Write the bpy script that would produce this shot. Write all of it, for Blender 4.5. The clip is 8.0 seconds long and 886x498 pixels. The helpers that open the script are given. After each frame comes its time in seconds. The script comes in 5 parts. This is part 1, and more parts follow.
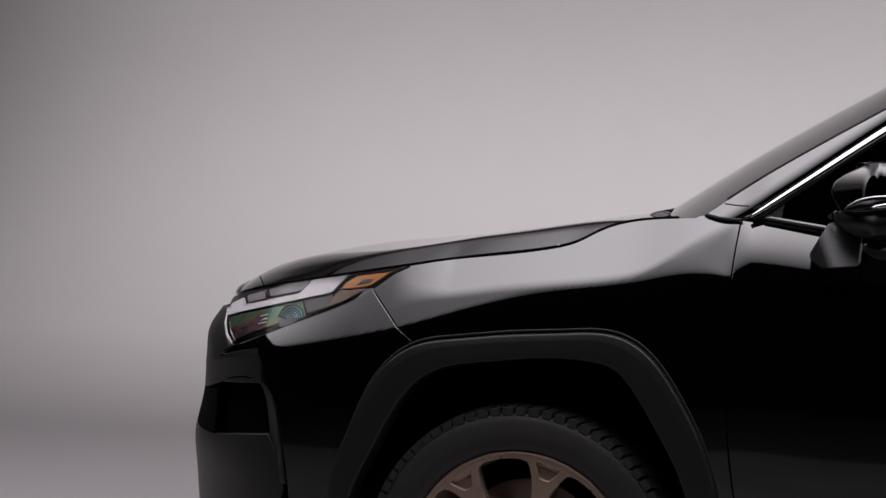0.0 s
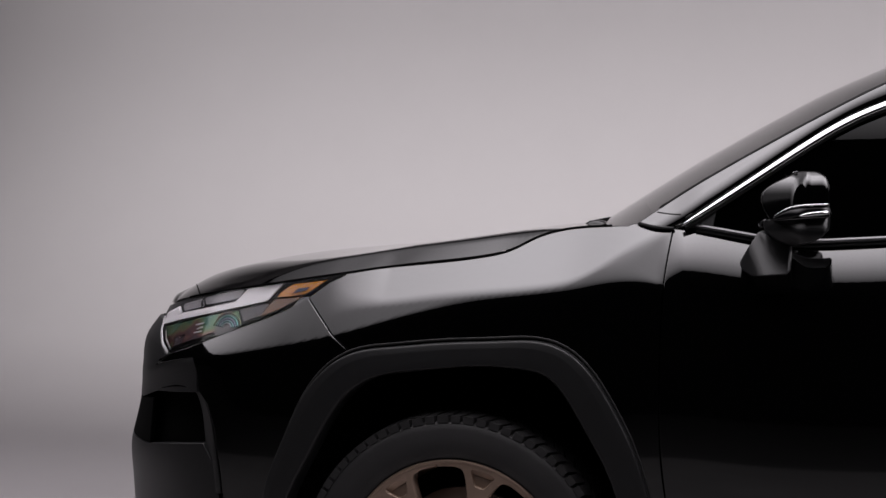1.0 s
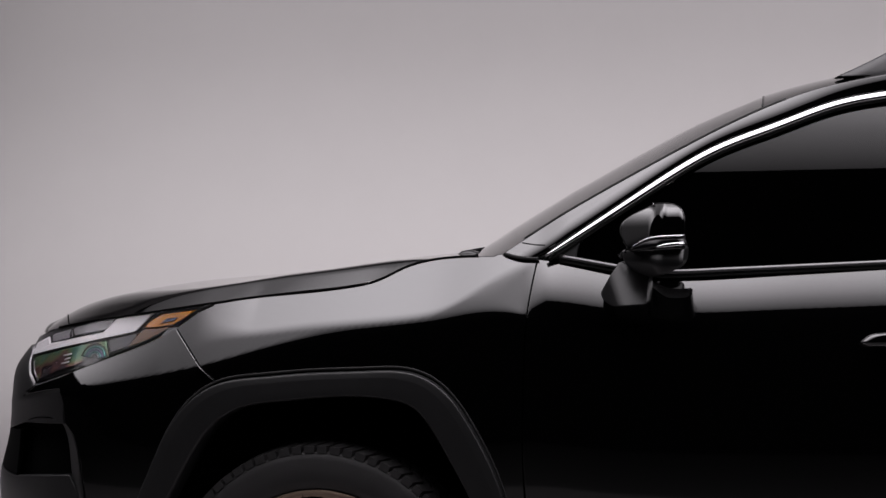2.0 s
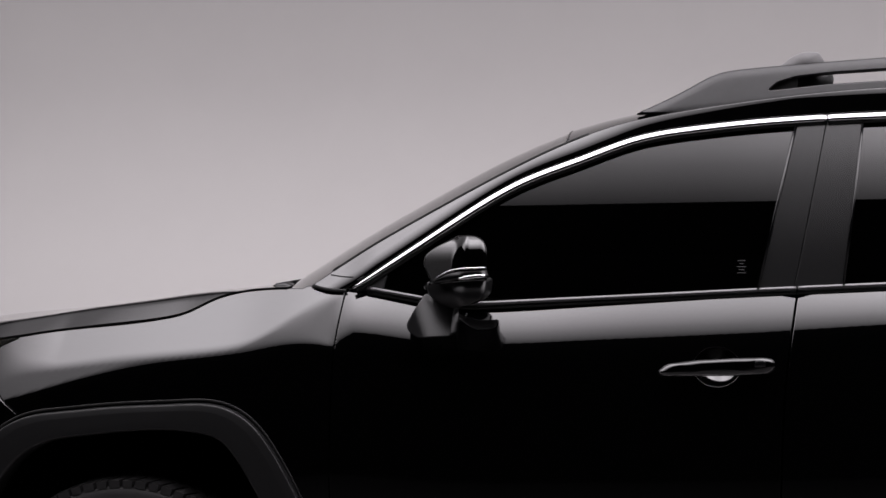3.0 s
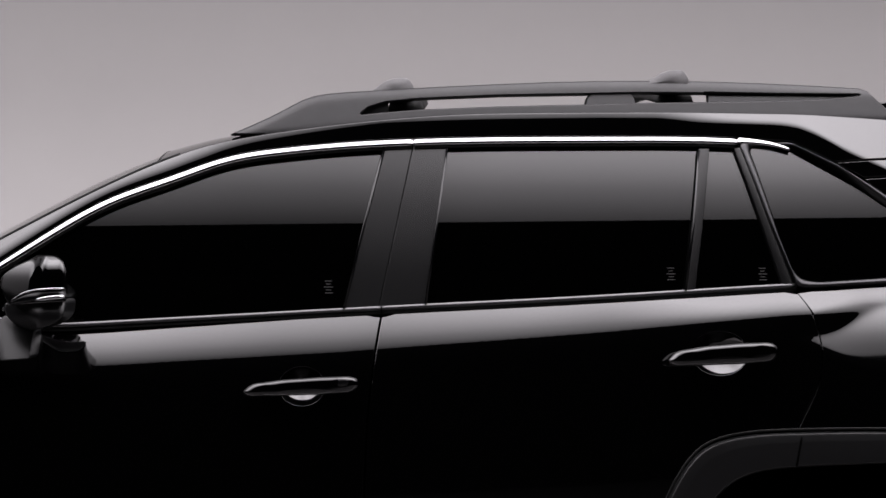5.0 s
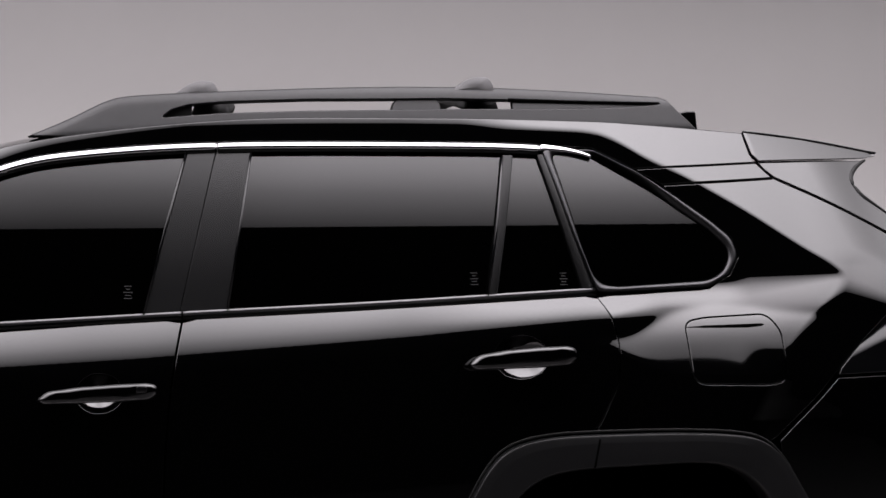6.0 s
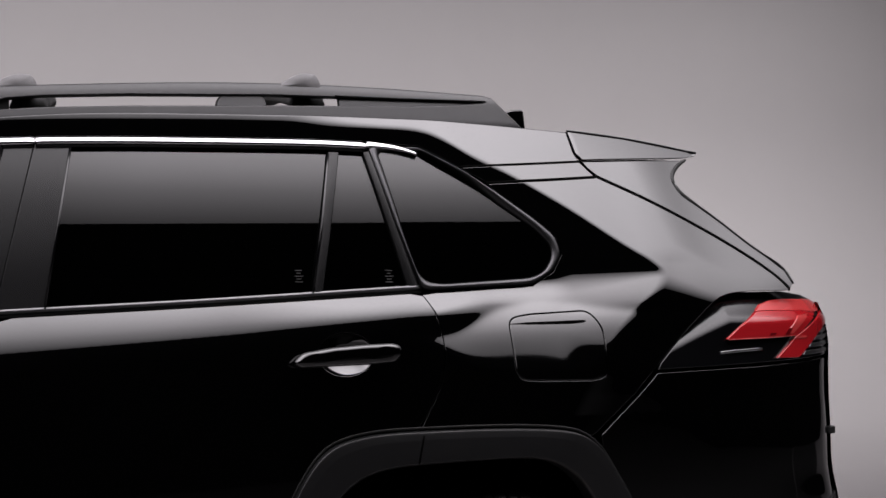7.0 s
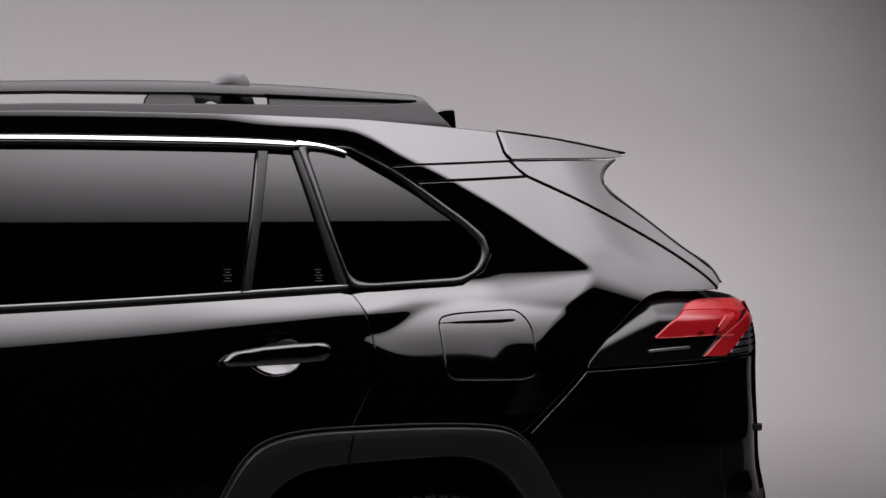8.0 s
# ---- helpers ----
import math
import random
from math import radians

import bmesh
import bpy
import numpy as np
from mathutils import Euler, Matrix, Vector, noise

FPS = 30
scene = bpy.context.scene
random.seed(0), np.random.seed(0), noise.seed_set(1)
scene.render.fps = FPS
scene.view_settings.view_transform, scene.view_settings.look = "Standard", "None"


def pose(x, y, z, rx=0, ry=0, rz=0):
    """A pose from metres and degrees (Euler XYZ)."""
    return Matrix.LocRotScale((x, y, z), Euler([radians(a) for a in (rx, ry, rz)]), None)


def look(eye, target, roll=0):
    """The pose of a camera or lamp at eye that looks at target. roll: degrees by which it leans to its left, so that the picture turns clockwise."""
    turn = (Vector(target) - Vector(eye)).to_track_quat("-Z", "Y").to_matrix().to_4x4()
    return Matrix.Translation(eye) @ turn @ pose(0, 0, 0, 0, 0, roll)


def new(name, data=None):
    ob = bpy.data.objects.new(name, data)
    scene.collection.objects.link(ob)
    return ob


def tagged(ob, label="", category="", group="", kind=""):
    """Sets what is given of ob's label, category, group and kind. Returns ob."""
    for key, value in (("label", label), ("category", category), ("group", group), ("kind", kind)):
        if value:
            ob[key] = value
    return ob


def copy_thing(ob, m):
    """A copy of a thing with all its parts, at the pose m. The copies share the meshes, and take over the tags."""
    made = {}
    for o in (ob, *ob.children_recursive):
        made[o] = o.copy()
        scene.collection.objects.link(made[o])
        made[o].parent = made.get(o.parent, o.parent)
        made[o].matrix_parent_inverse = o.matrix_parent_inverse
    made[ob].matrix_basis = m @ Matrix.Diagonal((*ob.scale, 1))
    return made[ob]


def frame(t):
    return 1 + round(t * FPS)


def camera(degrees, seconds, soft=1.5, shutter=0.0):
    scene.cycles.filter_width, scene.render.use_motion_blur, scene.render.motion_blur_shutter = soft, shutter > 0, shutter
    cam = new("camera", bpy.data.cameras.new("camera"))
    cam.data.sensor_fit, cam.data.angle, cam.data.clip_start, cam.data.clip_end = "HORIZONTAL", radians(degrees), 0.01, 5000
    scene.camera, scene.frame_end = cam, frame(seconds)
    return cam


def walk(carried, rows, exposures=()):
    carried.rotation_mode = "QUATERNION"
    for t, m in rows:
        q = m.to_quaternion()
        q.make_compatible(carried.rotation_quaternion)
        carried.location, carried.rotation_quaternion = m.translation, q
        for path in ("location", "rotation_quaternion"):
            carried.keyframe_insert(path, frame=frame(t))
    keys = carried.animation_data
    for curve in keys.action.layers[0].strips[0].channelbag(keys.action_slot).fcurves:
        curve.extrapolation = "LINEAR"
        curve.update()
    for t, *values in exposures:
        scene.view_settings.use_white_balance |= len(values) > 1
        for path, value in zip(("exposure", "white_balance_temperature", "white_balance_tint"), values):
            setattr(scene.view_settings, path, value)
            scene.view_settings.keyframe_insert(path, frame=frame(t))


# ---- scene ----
# Camera: a slow slide along the car with a pan from its nose to its tail.
cam = camera(33.0, 8.0)
ROWS = [
    (0.0, 1.760, -4.102, 1.204, 17.35, -2.34, 0.12),
    (0.5, 1.776, -4.102, 1.203, 16.77, -2.27, 0.09),
    (1.0, 1.803, -4.098, 1.203, 15.58, -2.00, 0.10),
    (2.5, 1.981, -4.080, 1.207, 10.10, -0.22, -0.10),
    (3.0, 2.034, -4.080, 1.206, 7.12, 0.35, -0.10),
    (3.5, 2.090, -4.085, 1.206, 4.39, 0.64, -0.07),
    (4.0, 2.130, -4.088, 1.205, 1.15, 0.88, -0.04),
    (4.5, 2.174, -4.085, 1.206, -1.76, 1.05, -0.08),
    (5.0, 2.214, -4.087, 1.206, -5.39, 1.16, -0.08),
    (6.5, 2.299, -4.097, 1.204, -14.86, 1.38, 0.05),
    (7.0, 2.317, -4.102, 1.205, -17.80, 1.27, 0.07),
    (7.5, 2.326, -4.108, 1.206, -19.45, 1.20, 0.04),
    (8.0, 2.332, -4.110, 1.205, -20.21, 1.23, 0.08),
]
walk(cam, [(t, pose(x, y, z, 90 + pitch, roll, yaw)) for t, x, y, z, yaw, pitch, roll in ROWS])

# ---- light ----
world = bpy.data.worlds.new("studio_dark")
world.use_nodes = True
world.node_tree.nodes["Background"].inputs[0].default_value = (0.5, 0.48, 0.5, 1)
world.node_tree.nodes["Background"].inputs[1].default_value = 0.001
scene.world = world
scene.view_settings.exposure = 0.0
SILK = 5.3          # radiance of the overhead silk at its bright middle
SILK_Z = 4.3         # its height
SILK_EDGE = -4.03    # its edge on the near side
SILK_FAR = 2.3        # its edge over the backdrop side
BACK_W = 188.0       # lamp over the backdrop


def area(name, m, sx, sy, watts, colour=(1, 1, 1), spread=180):
    la = bpy.data.lights.new(name, "AREA")
    la.shape, la.size, la.size_y, la.energy, la.color = "RECTANGLE", sx, sy, watts, colour
    la.spread = math.radians(spread)
    ob = new(name, la)
    ob.matrix_world = m
    return ob


area("backdrop_light", look((2.6, 2.2, 5.2), (2.6, 4.9, 1.1)), 13.0, 0.4, BACK_W, (1.0, 0.965, 0.985), 75)


# ---- materials ----
def mat(name, base, rough=0.5, metal=0.0, **kw):
    m = bpy.data.materials.new(name)
    m.use_nodes = True
    b = m.node_tree.nodes["Principled BSDF"]
    b.inputs["Base Color"].default_value = (*base, 1)
    b.inputs["Roughness"].default_value = rough
    b.inputs["Metallic"].default_value = metal
    for k, v in kw.items():
        b.inputs[k.replace("_", " ")].default_value = v
    return m


def grain(m, scale, lo, hi, bump=0.0, dist=0.001, rough=None):
    """Two scales of noise on the base colour, fine relief, and a little change of gloss."""
    nt = m.node_tree
    b = nt.nodes["Principled BSDF"]
    tc = nt.nodes.new("ShaderNodeTexCoord")
    n1, n2 = nt.nodes.new("ShaderNodeTexNoise"), nt.nodes.new("ShaderNodeTexNoise")
    n1.inputs["Scale"].default_value, n2.inputs["Scale"].default_value = scale, scale / 23
    n1.inputs["Detail"].default_value = n2.inputs["Detail"].default_value = 6
    mx = nt.nodes.new("ShaderNodeMath")
    mx.operation = "ADD"
    ramp = nt.nodes.new("ShaderNodeMapRange")
    ramp.inputs[1].default_value, ramp.inputs[2].default_value = 0.7, 1.3
    ramp.inputs[3].default_value, ramp.inputs[4].default_value = lo, hi
    mul = nt.nodes.new("ShaderNodeVectorMath")
    mul.operation = "SCALE"
    mul.inputs[0].default_value = b.inputs["Base Color"].default_value[:3]
    for n in (n1, n2):
        nt.links.new(tc.outputs["Object"], n.inputs["Vector"])
    nt.links.new(n1.outputs[0], mx.inputs[0])
    nt.links.new(n2.outputs[0], mx.inputs[1])
    nt.links.new(mx.outputs[0], ramp.inputs[0])
    nt.links.new(ramp.outputs[0], mul.inputs["Scale"])
    nt.links.new(mul.outputs[0], b.inputs["Base Color"])
    if rough:
        r2 = nt.nodes.new("ShaderNodeMapRange")
        r2.inputs[1].default_value, r2.inputs[2].default_value = 0.35, 0.65
        r2.inputs[3].default_value, r2.inputs[4].default_value = rough
        nt.links.new(n2.outputs[0], r2.inputs[0])
        nt.links.new(r2.outputs[0], b.inputs["Roughness"])
    if bump:
        bp = nt.nodes.new("ShaderNodeBump")
        bp.inputs["Strength"].default_value, bp.inputs["Distance"].default_value = bump, dist
        nt.links.new(n1.outputs[0], bp.inputs["Height"])
        nt.links.new(bp.outputs[0], b.inputs["Normal"])
    return m


PAINT = mat("black_paint", (0.0008, 0.0008, 0.0009), 0.04, IOR=1.9)
PLASTIC = grain(mat("dark_grey_plastic", (0.007, 0.007, 0.0075), 0.42), 900, 0.8, 1.2, 0.25, 0.0004)
TRIM = mat("satin_black_trim", (0.005, 0.005, 0.0055), 0.25)
GLOSSTRIM = mat("gloss_black_trim", (0.003, 0.003, 0.0035), 0.14)
RUBBER = grain(mat("black_rubber", (0.006, 0.006, 0.006), 0.6), 400, 0.7, 1.3, 0.3, 0.0005)
TYRE = grain(mat("tyre_rubber", (0.017, 0.0163, 0.017), 0.6), 300, 0.7, 1.3, 0.3, 0.0006)
CHROME = mat("chrome", (0.85, 0.85, 0.87), 0.08, 1.0)
SATIN = mat("satin_metal", (0.45, 0.45, 0.46), 0.28, 1.0)
BRONZE = grain(mat("bronze_paint", (0.37, 0.27, 0.21), 0.42, 0.6), 700, 0.85, 1.15, 0.1, 0.0002)
# Near black, almost no gloss: shade as colour in recesses and cabin, also joints.
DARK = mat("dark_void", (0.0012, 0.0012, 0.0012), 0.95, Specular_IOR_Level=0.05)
GLASS = mat("tinted_glass", (0.003, 0.003, 0.0033), 0.0, Transmission_Weight=0.9, IOR=1.7)
SCREEN = mat("windscreen_glass", (0.25, 0.26, 0.26), 0.0, Transmission_Weight=1.0, IOR=1.5)
LENS = mat("clear_lens", (0.95, 0.95, 0.95), 0.0, Transmission_Weight=1.0, IOR=1.2)
AMBER = mat("amber_lens", (0.40, 0.135, 0.004), 0.12, Coat_Weight=0.6)
BROWN = mat("shaded_amber_lens", (0.085, 0.03, 0.006), 0.12, Coat_Weight=0.6)
RED = mat("red_lens", (0.42, 0.012, 0.017), 0.10, IOR=1.4, Coat_Weight=0.8, Coat_Roughness=0.03)
DEEPRED = mat("deep_red_lens", (0.13, 0.003, 0.005), 0.10, IOR=1.4, Coat_Weight=0.5, Coat_Roughness=0.03)
PINK = mat("pale_red_lens_sheen", (0.55, 0.05, 0.05), 0.12, IOR=1.4, Coat_Weight=0.6, Coat_Roughness=0.03)
PALE = mat("pale_light_guide", (0.66, 0.64, 0.66), 0.25)
MODULE = mat("grey_lamp_module", (0.22, 0.21, 0.225), 0.22)
SATINDARK = mat("satin_dark_metal", (0.16, 0.158, 0.162), 0.36, 1.0)
BASE = mat("smooth_grey_plastic", (0.007, 0.007, 0.0075), 0.30)
RAIL = grain(mat("matt_grey_rail_plastic", (0.016, 0.0155, 0.0165), 0.40), 900, 0.8, 1.2, 0.25, 0.0004)
FRAMEMETAL = mat("satin_black_metal", (0.085, 0.084, 0.087), 0.38, 1.0)
COVER = mat("satin_black_cover", (0.005, 0.005, 0.0053), 0.27)
FOOT = grain(mat("light_grey_plastic", (0.18, 0.175, 0.178), 0.5), 600, 0.85, 1.15, 0.2, 0.0003)
BEZEL = mat("lamp_bezel", (0.045, 0.044, 0.047), 0.15)
DOT = mat("grey_glass_print", (0.0025, 0.0025, 0.0025), 0.6)
CYC = grain(mat("grey_studio_paint", (0.30, 0.285, 0.288), 0.75), 3.0, 0.985, 1.015, 0.02, 0.0005)
# Two floor tones: where the light ends is put into the colour.
BLACKFLOOR = grain(mat("unlit_floor_black", (0.018, 0.0175, 0.0175), 0.85), 3.0, 0.8, 1.2)
DARKFLOOR = grain(mat("dark_floor_paint", (0.08, 0.077, 0.077), 0.8), 3.0, 0.8, 1.2)
BLACKWALL = grain(mat("black_drape", (0.003, 0.003, 0.003), 0.95, Specular_IOR_Level=0.1), 4.0, 0.8, 1.2)


def film_mat(name):
    """The coloured shimmer of a lamp reflector, green to rose along its length."""
    m = mat(name, (0.2, 0.3, 0.2), 0.2, 0.6)
    nt = m.node_tree
    tc, no, cr = nt.nodes.new("ShaderNodeTexCoord"), nt.nodes.new("ShaderNodeTexNoise"), nt.nodes.new("ShaderNodeValToRGB")
    no.inputs["Scale"].default_value = 16.0
    no.inputs["Detail"].default_value = 2.0
    el = cr.color_ramp.elements
    el[0].position, el[0].color = 0.34, (0.06, 0.13, 0.11, 1)
    el[1].position, el[1].color = 0.68, (0.16, 0.16, 0.17, 1)
    for p, c in ((0.42, (0.09, 0.15, 0.08, 1)), (0.48, (0.16, 0.14, 0.08, 1)), (0.53, (0.13, 0.06, 0.06, 1)), (0.60, (0.05, 0.03, 0.04, 1))):
        e = el.new(p)
        e.color = c
    nt.links.new(tc.outputs["Object"], no.inputs["Vector"])
    nt.links.new(no.outputs[0], cr.inputs[0])
    nt.links.new(cr.outputs[0], nt.nodes["Principled BSDF"].inputs["Base Color"])
    return m


FILM = film_mat("lamp_reflector_film")
TEAL = mat("teal_ring", (0.10, 0.34, 0.30), 0.2, 0.6)
ROSE = mat("violet_ring", (0.20, 0.13, 0.26), 0.2, 0.6)


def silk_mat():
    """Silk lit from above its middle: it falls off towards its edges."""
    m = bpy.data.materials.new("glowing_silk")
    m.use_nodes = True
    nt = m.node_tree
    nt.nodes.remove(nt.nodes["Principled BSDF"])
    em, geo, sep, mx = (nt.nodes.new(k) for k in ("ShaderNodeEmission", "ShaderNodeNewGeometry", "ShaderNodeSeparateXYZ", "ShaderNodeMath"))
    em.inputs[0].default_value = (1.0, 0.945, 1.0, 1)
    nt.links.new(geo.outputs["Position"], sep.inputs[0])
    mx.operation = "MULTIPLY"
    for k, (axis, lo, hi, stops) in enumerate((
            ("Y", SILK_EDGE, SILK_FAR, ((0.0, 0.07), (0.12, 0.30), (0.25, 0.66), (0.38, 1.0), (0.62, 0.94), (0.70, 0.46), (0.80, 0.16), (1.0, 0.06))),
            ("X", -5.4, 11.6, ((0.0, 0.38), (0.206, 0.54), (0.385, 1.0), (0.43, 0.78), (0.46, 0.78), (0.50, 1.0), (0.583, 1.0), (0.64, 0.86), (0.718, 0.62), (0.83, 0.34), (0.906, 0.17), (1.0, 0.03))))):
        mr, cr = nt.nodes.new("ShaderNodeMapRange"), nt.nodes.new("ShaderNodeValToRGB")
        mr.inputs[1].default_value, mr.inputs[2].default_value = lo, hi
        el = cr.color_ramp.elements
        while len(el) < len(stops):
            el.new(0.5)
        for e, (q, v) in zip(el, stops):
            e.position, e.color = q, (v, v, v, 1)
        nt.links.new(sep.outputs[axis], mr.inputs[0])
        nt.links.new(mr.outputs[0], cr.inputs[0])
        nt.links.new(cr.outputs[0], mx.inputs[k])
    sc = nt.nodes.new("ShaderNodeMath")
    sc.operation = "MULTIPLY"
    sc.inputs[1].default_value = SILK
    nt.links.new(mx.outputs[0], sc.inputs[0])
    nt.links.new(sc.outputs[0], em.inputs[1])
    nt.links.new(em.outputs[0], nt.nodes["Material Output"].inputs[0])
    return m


# ---- mesh helpers ----
from mathutils.geometry import delaunay_2d_cdt


def obj(name, verts, faces, material, parent=None, label="", smooth=True):
    me = bpy.data.meshes.new(name)
    me.from_pydata([tuple(map(float, v)) for v in verts], [], [tuple(map(int, f)) for f in faces])
    me.materials.append(material)
    me.update()
    if smooth:
        me.polygons.foreach_set("use_smooth", [True] * len(me.polygons))
    ob = new(name, me)
    if parent:
        ob.parent = parent
    if label:
        tagged(ob, label)
    return ob


def far(ob, parent=None):
    """The same part on the car's other flank."""
    o = new(ob.name.split(".")[0], ob.data)
    o.scale = (1, -1, 1)
    o.parent = parent or ob.parent
    if "label" in ob:
        o["label"] = ob["label"]
    return o


def spl(pts):
    """Natural cubic spline z(x), straight beyond its ends."""
    x, y = np.array([p[0] for p in pts], float), np.array([p[1] for p in pts], float)
    n = len(x)
    h = np.diff(x)
    A, r = np.eye(n), np.zeros(n)
    for i in range(1, n - 1):
        A[i, i - 1], A[i, i], A[i, i + 1] = h[i - 1], 2 * (h[i - 1] + h[i]), h[i]
        r[i] = 6 * ((y[i + 1] - y[i]) / h[i] - (y[i] - y[i - 1]) / h[i - 1])
    m = np.linalg.solve(A, r)

    def f(v):
        v = np.asarray(v, float)
        c = np.clip(v, x[0], x[-1])
        i = np.clip(np.searchsorted(x, c) - 1, 0, n - 2)
        a, b = x[i + 1] - c, c - x[i]
        q = (m[i] * a ** 3 + m[i + 1] * b ** 3) / (6 * h[i]) + (y[i] / h[i] - m[i] * h[i] / 6) * a + (y[i + 1] / h[i] - m[i + 1] * h[i] / 6) * b
        s0 = (y[1] - y[0]) / h[0] - h[0] * (2 * m[0] + m[1]) / 6
        s1 = (y[-1] - y[-2]) / h[-1] + h[-1] * (m[-2] + 2 * m[-1]) / 6
        return q + np.where(v < x[0], (v - x[0]) * s0, 0) + np.where(v > x[-1], (v - x[-1]) * s1, 0)
    return f


def curve(pts, step=0.02):
    """A smooth open line through points of the side elevation."""
    p = np.array(pts, float)
    d = np.r_[0, np.cumsum(np.hypot(*np.diff(p, axis=0).T))]
    fx, fz = spl(list(zip(d, p[:, 0]))), spl(list(zip(d, p[:, 1])))
    s = np.linspace(0, d[-1], max(2, int(d[-1] / step) + 1))
    return list(zip(fx(s), fz(s)))


def closed(pts, step=0.012):
    """A smooth closed line."""
    p = list(pts)
    k = len(p)
    q = curve(p[-3:] + p + p[:3], step)
    a, b = np.array(p[0]), None
    q = np.array(q)
    d = np.hypot(*(q - a).T)
    half = len(q) // 2
    i = int(np.argmin(d[:half]))
    j = half + int(np.argmin(d[half:]))
    return [tuple(v) for v in q[i:j]]


def rounded(pts, r=0.01, n=4):
    """A polygon with its corners rounded."""
    out, k = [], len(pts)
    P = [np.array(p, float) for p in pts]
    for i in range(k):
        a, b, c = P[i - 1], P[i], P[(i + 1) % k]
        la, lc = np.linalg.norm(a - b), np.linalg.norm(c - b)
        rr = min(r, 0.45 * la, 0.45 * lc)
        u, v = b + (a - b) / la * rr, b + (c - b) / lc * rr
        for t in np.linspace(0, 1, n):
            out.append(tuple((1 - t) ** 2 * u + 2 * t * (1 - t) * b + t * t * v))
    return out


def resample(loop, step):
    out, k = [], len(loop)
    for i in range(k):
        a, b = np.array(loop[i]), np.array(loop[(i + 1) % k])
        d = np.linalg.norm(b - a)
        if d < 1e-5:
            continue
        n = max(1, int(round(d / step)))
        for j in range(n):
            out.append(tuple(a + (b - a) * j / n))
    keep = [out[0]]
    for p in out[1:]:
        if math.hypot(p[0] - keep[-1][0], p[1] - keep[-1][1]) > step * 0.25:
            keep.append(p)
    if math.hypot(keep[0][0] - keep[-1][0], keep[0][1] - keep[-1][1]) < step * 0.25:
        keep.pop()
    return keep


def ccw(loop):
    a = np.array(loop)
    s = np.sum(a[:, 0] * np.roll(a[:, 1], -1) - np.roll(a[:, 0], -1) * a[:, 1])
    return list(loop) if s > 0 else list(loop)[::-1]


def inside(P, loop):
    P, L = np.asarray(P), np.asarray(loop)
    x, z = P[:, 0], P[:, 1]
    c = np.zeros(len(P), bool)
    for (x1, z1), (x2, z2) in zip(L, np.roll(L, -1, axis=0)):
        if z1 == z2:
            continue
        m = ((z1 > z) != (z2 > z)) & (x < (x2 - x1) * (z - z1) / (z2 - z1) + x1)
        c ^= m
    return c


def offset(loop, d):
    L = np.array(loop)
    t = np.roll(L, -1, axis=0) - np.roll(L, 1, axis=0)
    t /= np.maximum(np.linalg.norm(t, axis=1), 1e-9)[:, None]
    return L + d * np.c_[-t[:, 1], t[:, 0]]


def mesh2d(loops, step, edge, xs=()):
    """Triangles that fill the first loop less the others; says which points lie on which loop."""
    def fine(l):
        a = np.array(l)
        size = min(np.ptp(a[:, 0]), np.ptp(a[:, 1]))
        return min(step * 0.7, max(size * 0.4, 0.001))
    loops = [ccw(resample(l, fine(l))) for l in loops]
    pts, edges, own, start = [], [], [], 0
    for k, l in enumerate(loops):
        n = len(l)
        pts += l
        own += [k] * n
        edges += [(start + i, start + (i + 1) % n) for i in range(n)]
        start += n
    B = np.array(pts)
    lo, hi = B.min(0), B.max(0)
    gx = np.arange(lo[0], hi[0] + step, step)
    if len(xs):
        gx = np.unique(np.r_[xs, gx[gx > max(xs) + step * 0.5]])
    gz = np.arange(lo[1], hi[1] + step, step)
    G = np.array([(x, z + (0.5 * step if i % 2 else 0)) for i, x in enumerate(gx) for z in gz])

    def free(Q, r):
        ok = inside(Q, loops[0])
        for l in loops[1:]:
            ok &= ~inside(Q, l)
        Q = Q[ok]
        if not len(Q):
            return Q
        d = np.full(len(Q), 9.0)
        for s in range(0, len(B), 64):
            d = np.minimum(d, np.hypot(Q[:, None, 0] - B[None, s:s + 64, 0], Q[:, None, 1] - B[None, s:s + 64, 1]).min(1))
        return Q[d > r]
    extra = []
    if edge:
        for k, l in enumerate(loops):
            r = free(offset(l, edge if k == 0 else -edge), edge * 0.8)
            if len(r):
                extra.append(r)
    g = free(G, step * 0.55 if not len(xs) else step * 0.25)
    if len(g):
        extra.append(g)
    allp = pts + [tuple(p) for e in extra for p in e]
    v, _, f, ov, _, _ = delaunay_2d_cdt([Vector(p) for p in allp], edges, [], 0, 1e-6)
    V = np.array([(p.x, p.y) for p in v])
    F = np.array([t for t in f if len(t) == 3])
    C = V[F].mean(1)
    ok = inside(C, loops[0])
    for l in loops[1:]:
        ok &= ~inside(C, l)
    F = F[ok]
    a, b, c = V[F[:, 0]], V[F[:, 1]], V[F[:, 2]]
    s = (b[:, 0] - a[:, 0]) * (c[:, 1] - a[:, 1]) - (c[:, 0] - a[:, 0]) * (b[:, 1] - a[:, 1])
    F[s < 0] = F[s < 0][:, ::-1]
    long = np.maximum(np.maximum(np.hypot(*(b - a).T), np.hypot(*(c - b).T)), np.hypot(*(a - c).T))
    thin = (np.abs(s) < 4e-6 * long) & (F < len(pts)).all(1)
    return V, F[~thin]


def rim_edges(F):
    """Directed edges with a face on one side only."""
    seen = {}
    for t in F:
        for i in range(3):
            seen[(t[i], t[(i + 1) % 3])] = 1
    return [(a, b) for a, b in seen if (b, a) not in seen]


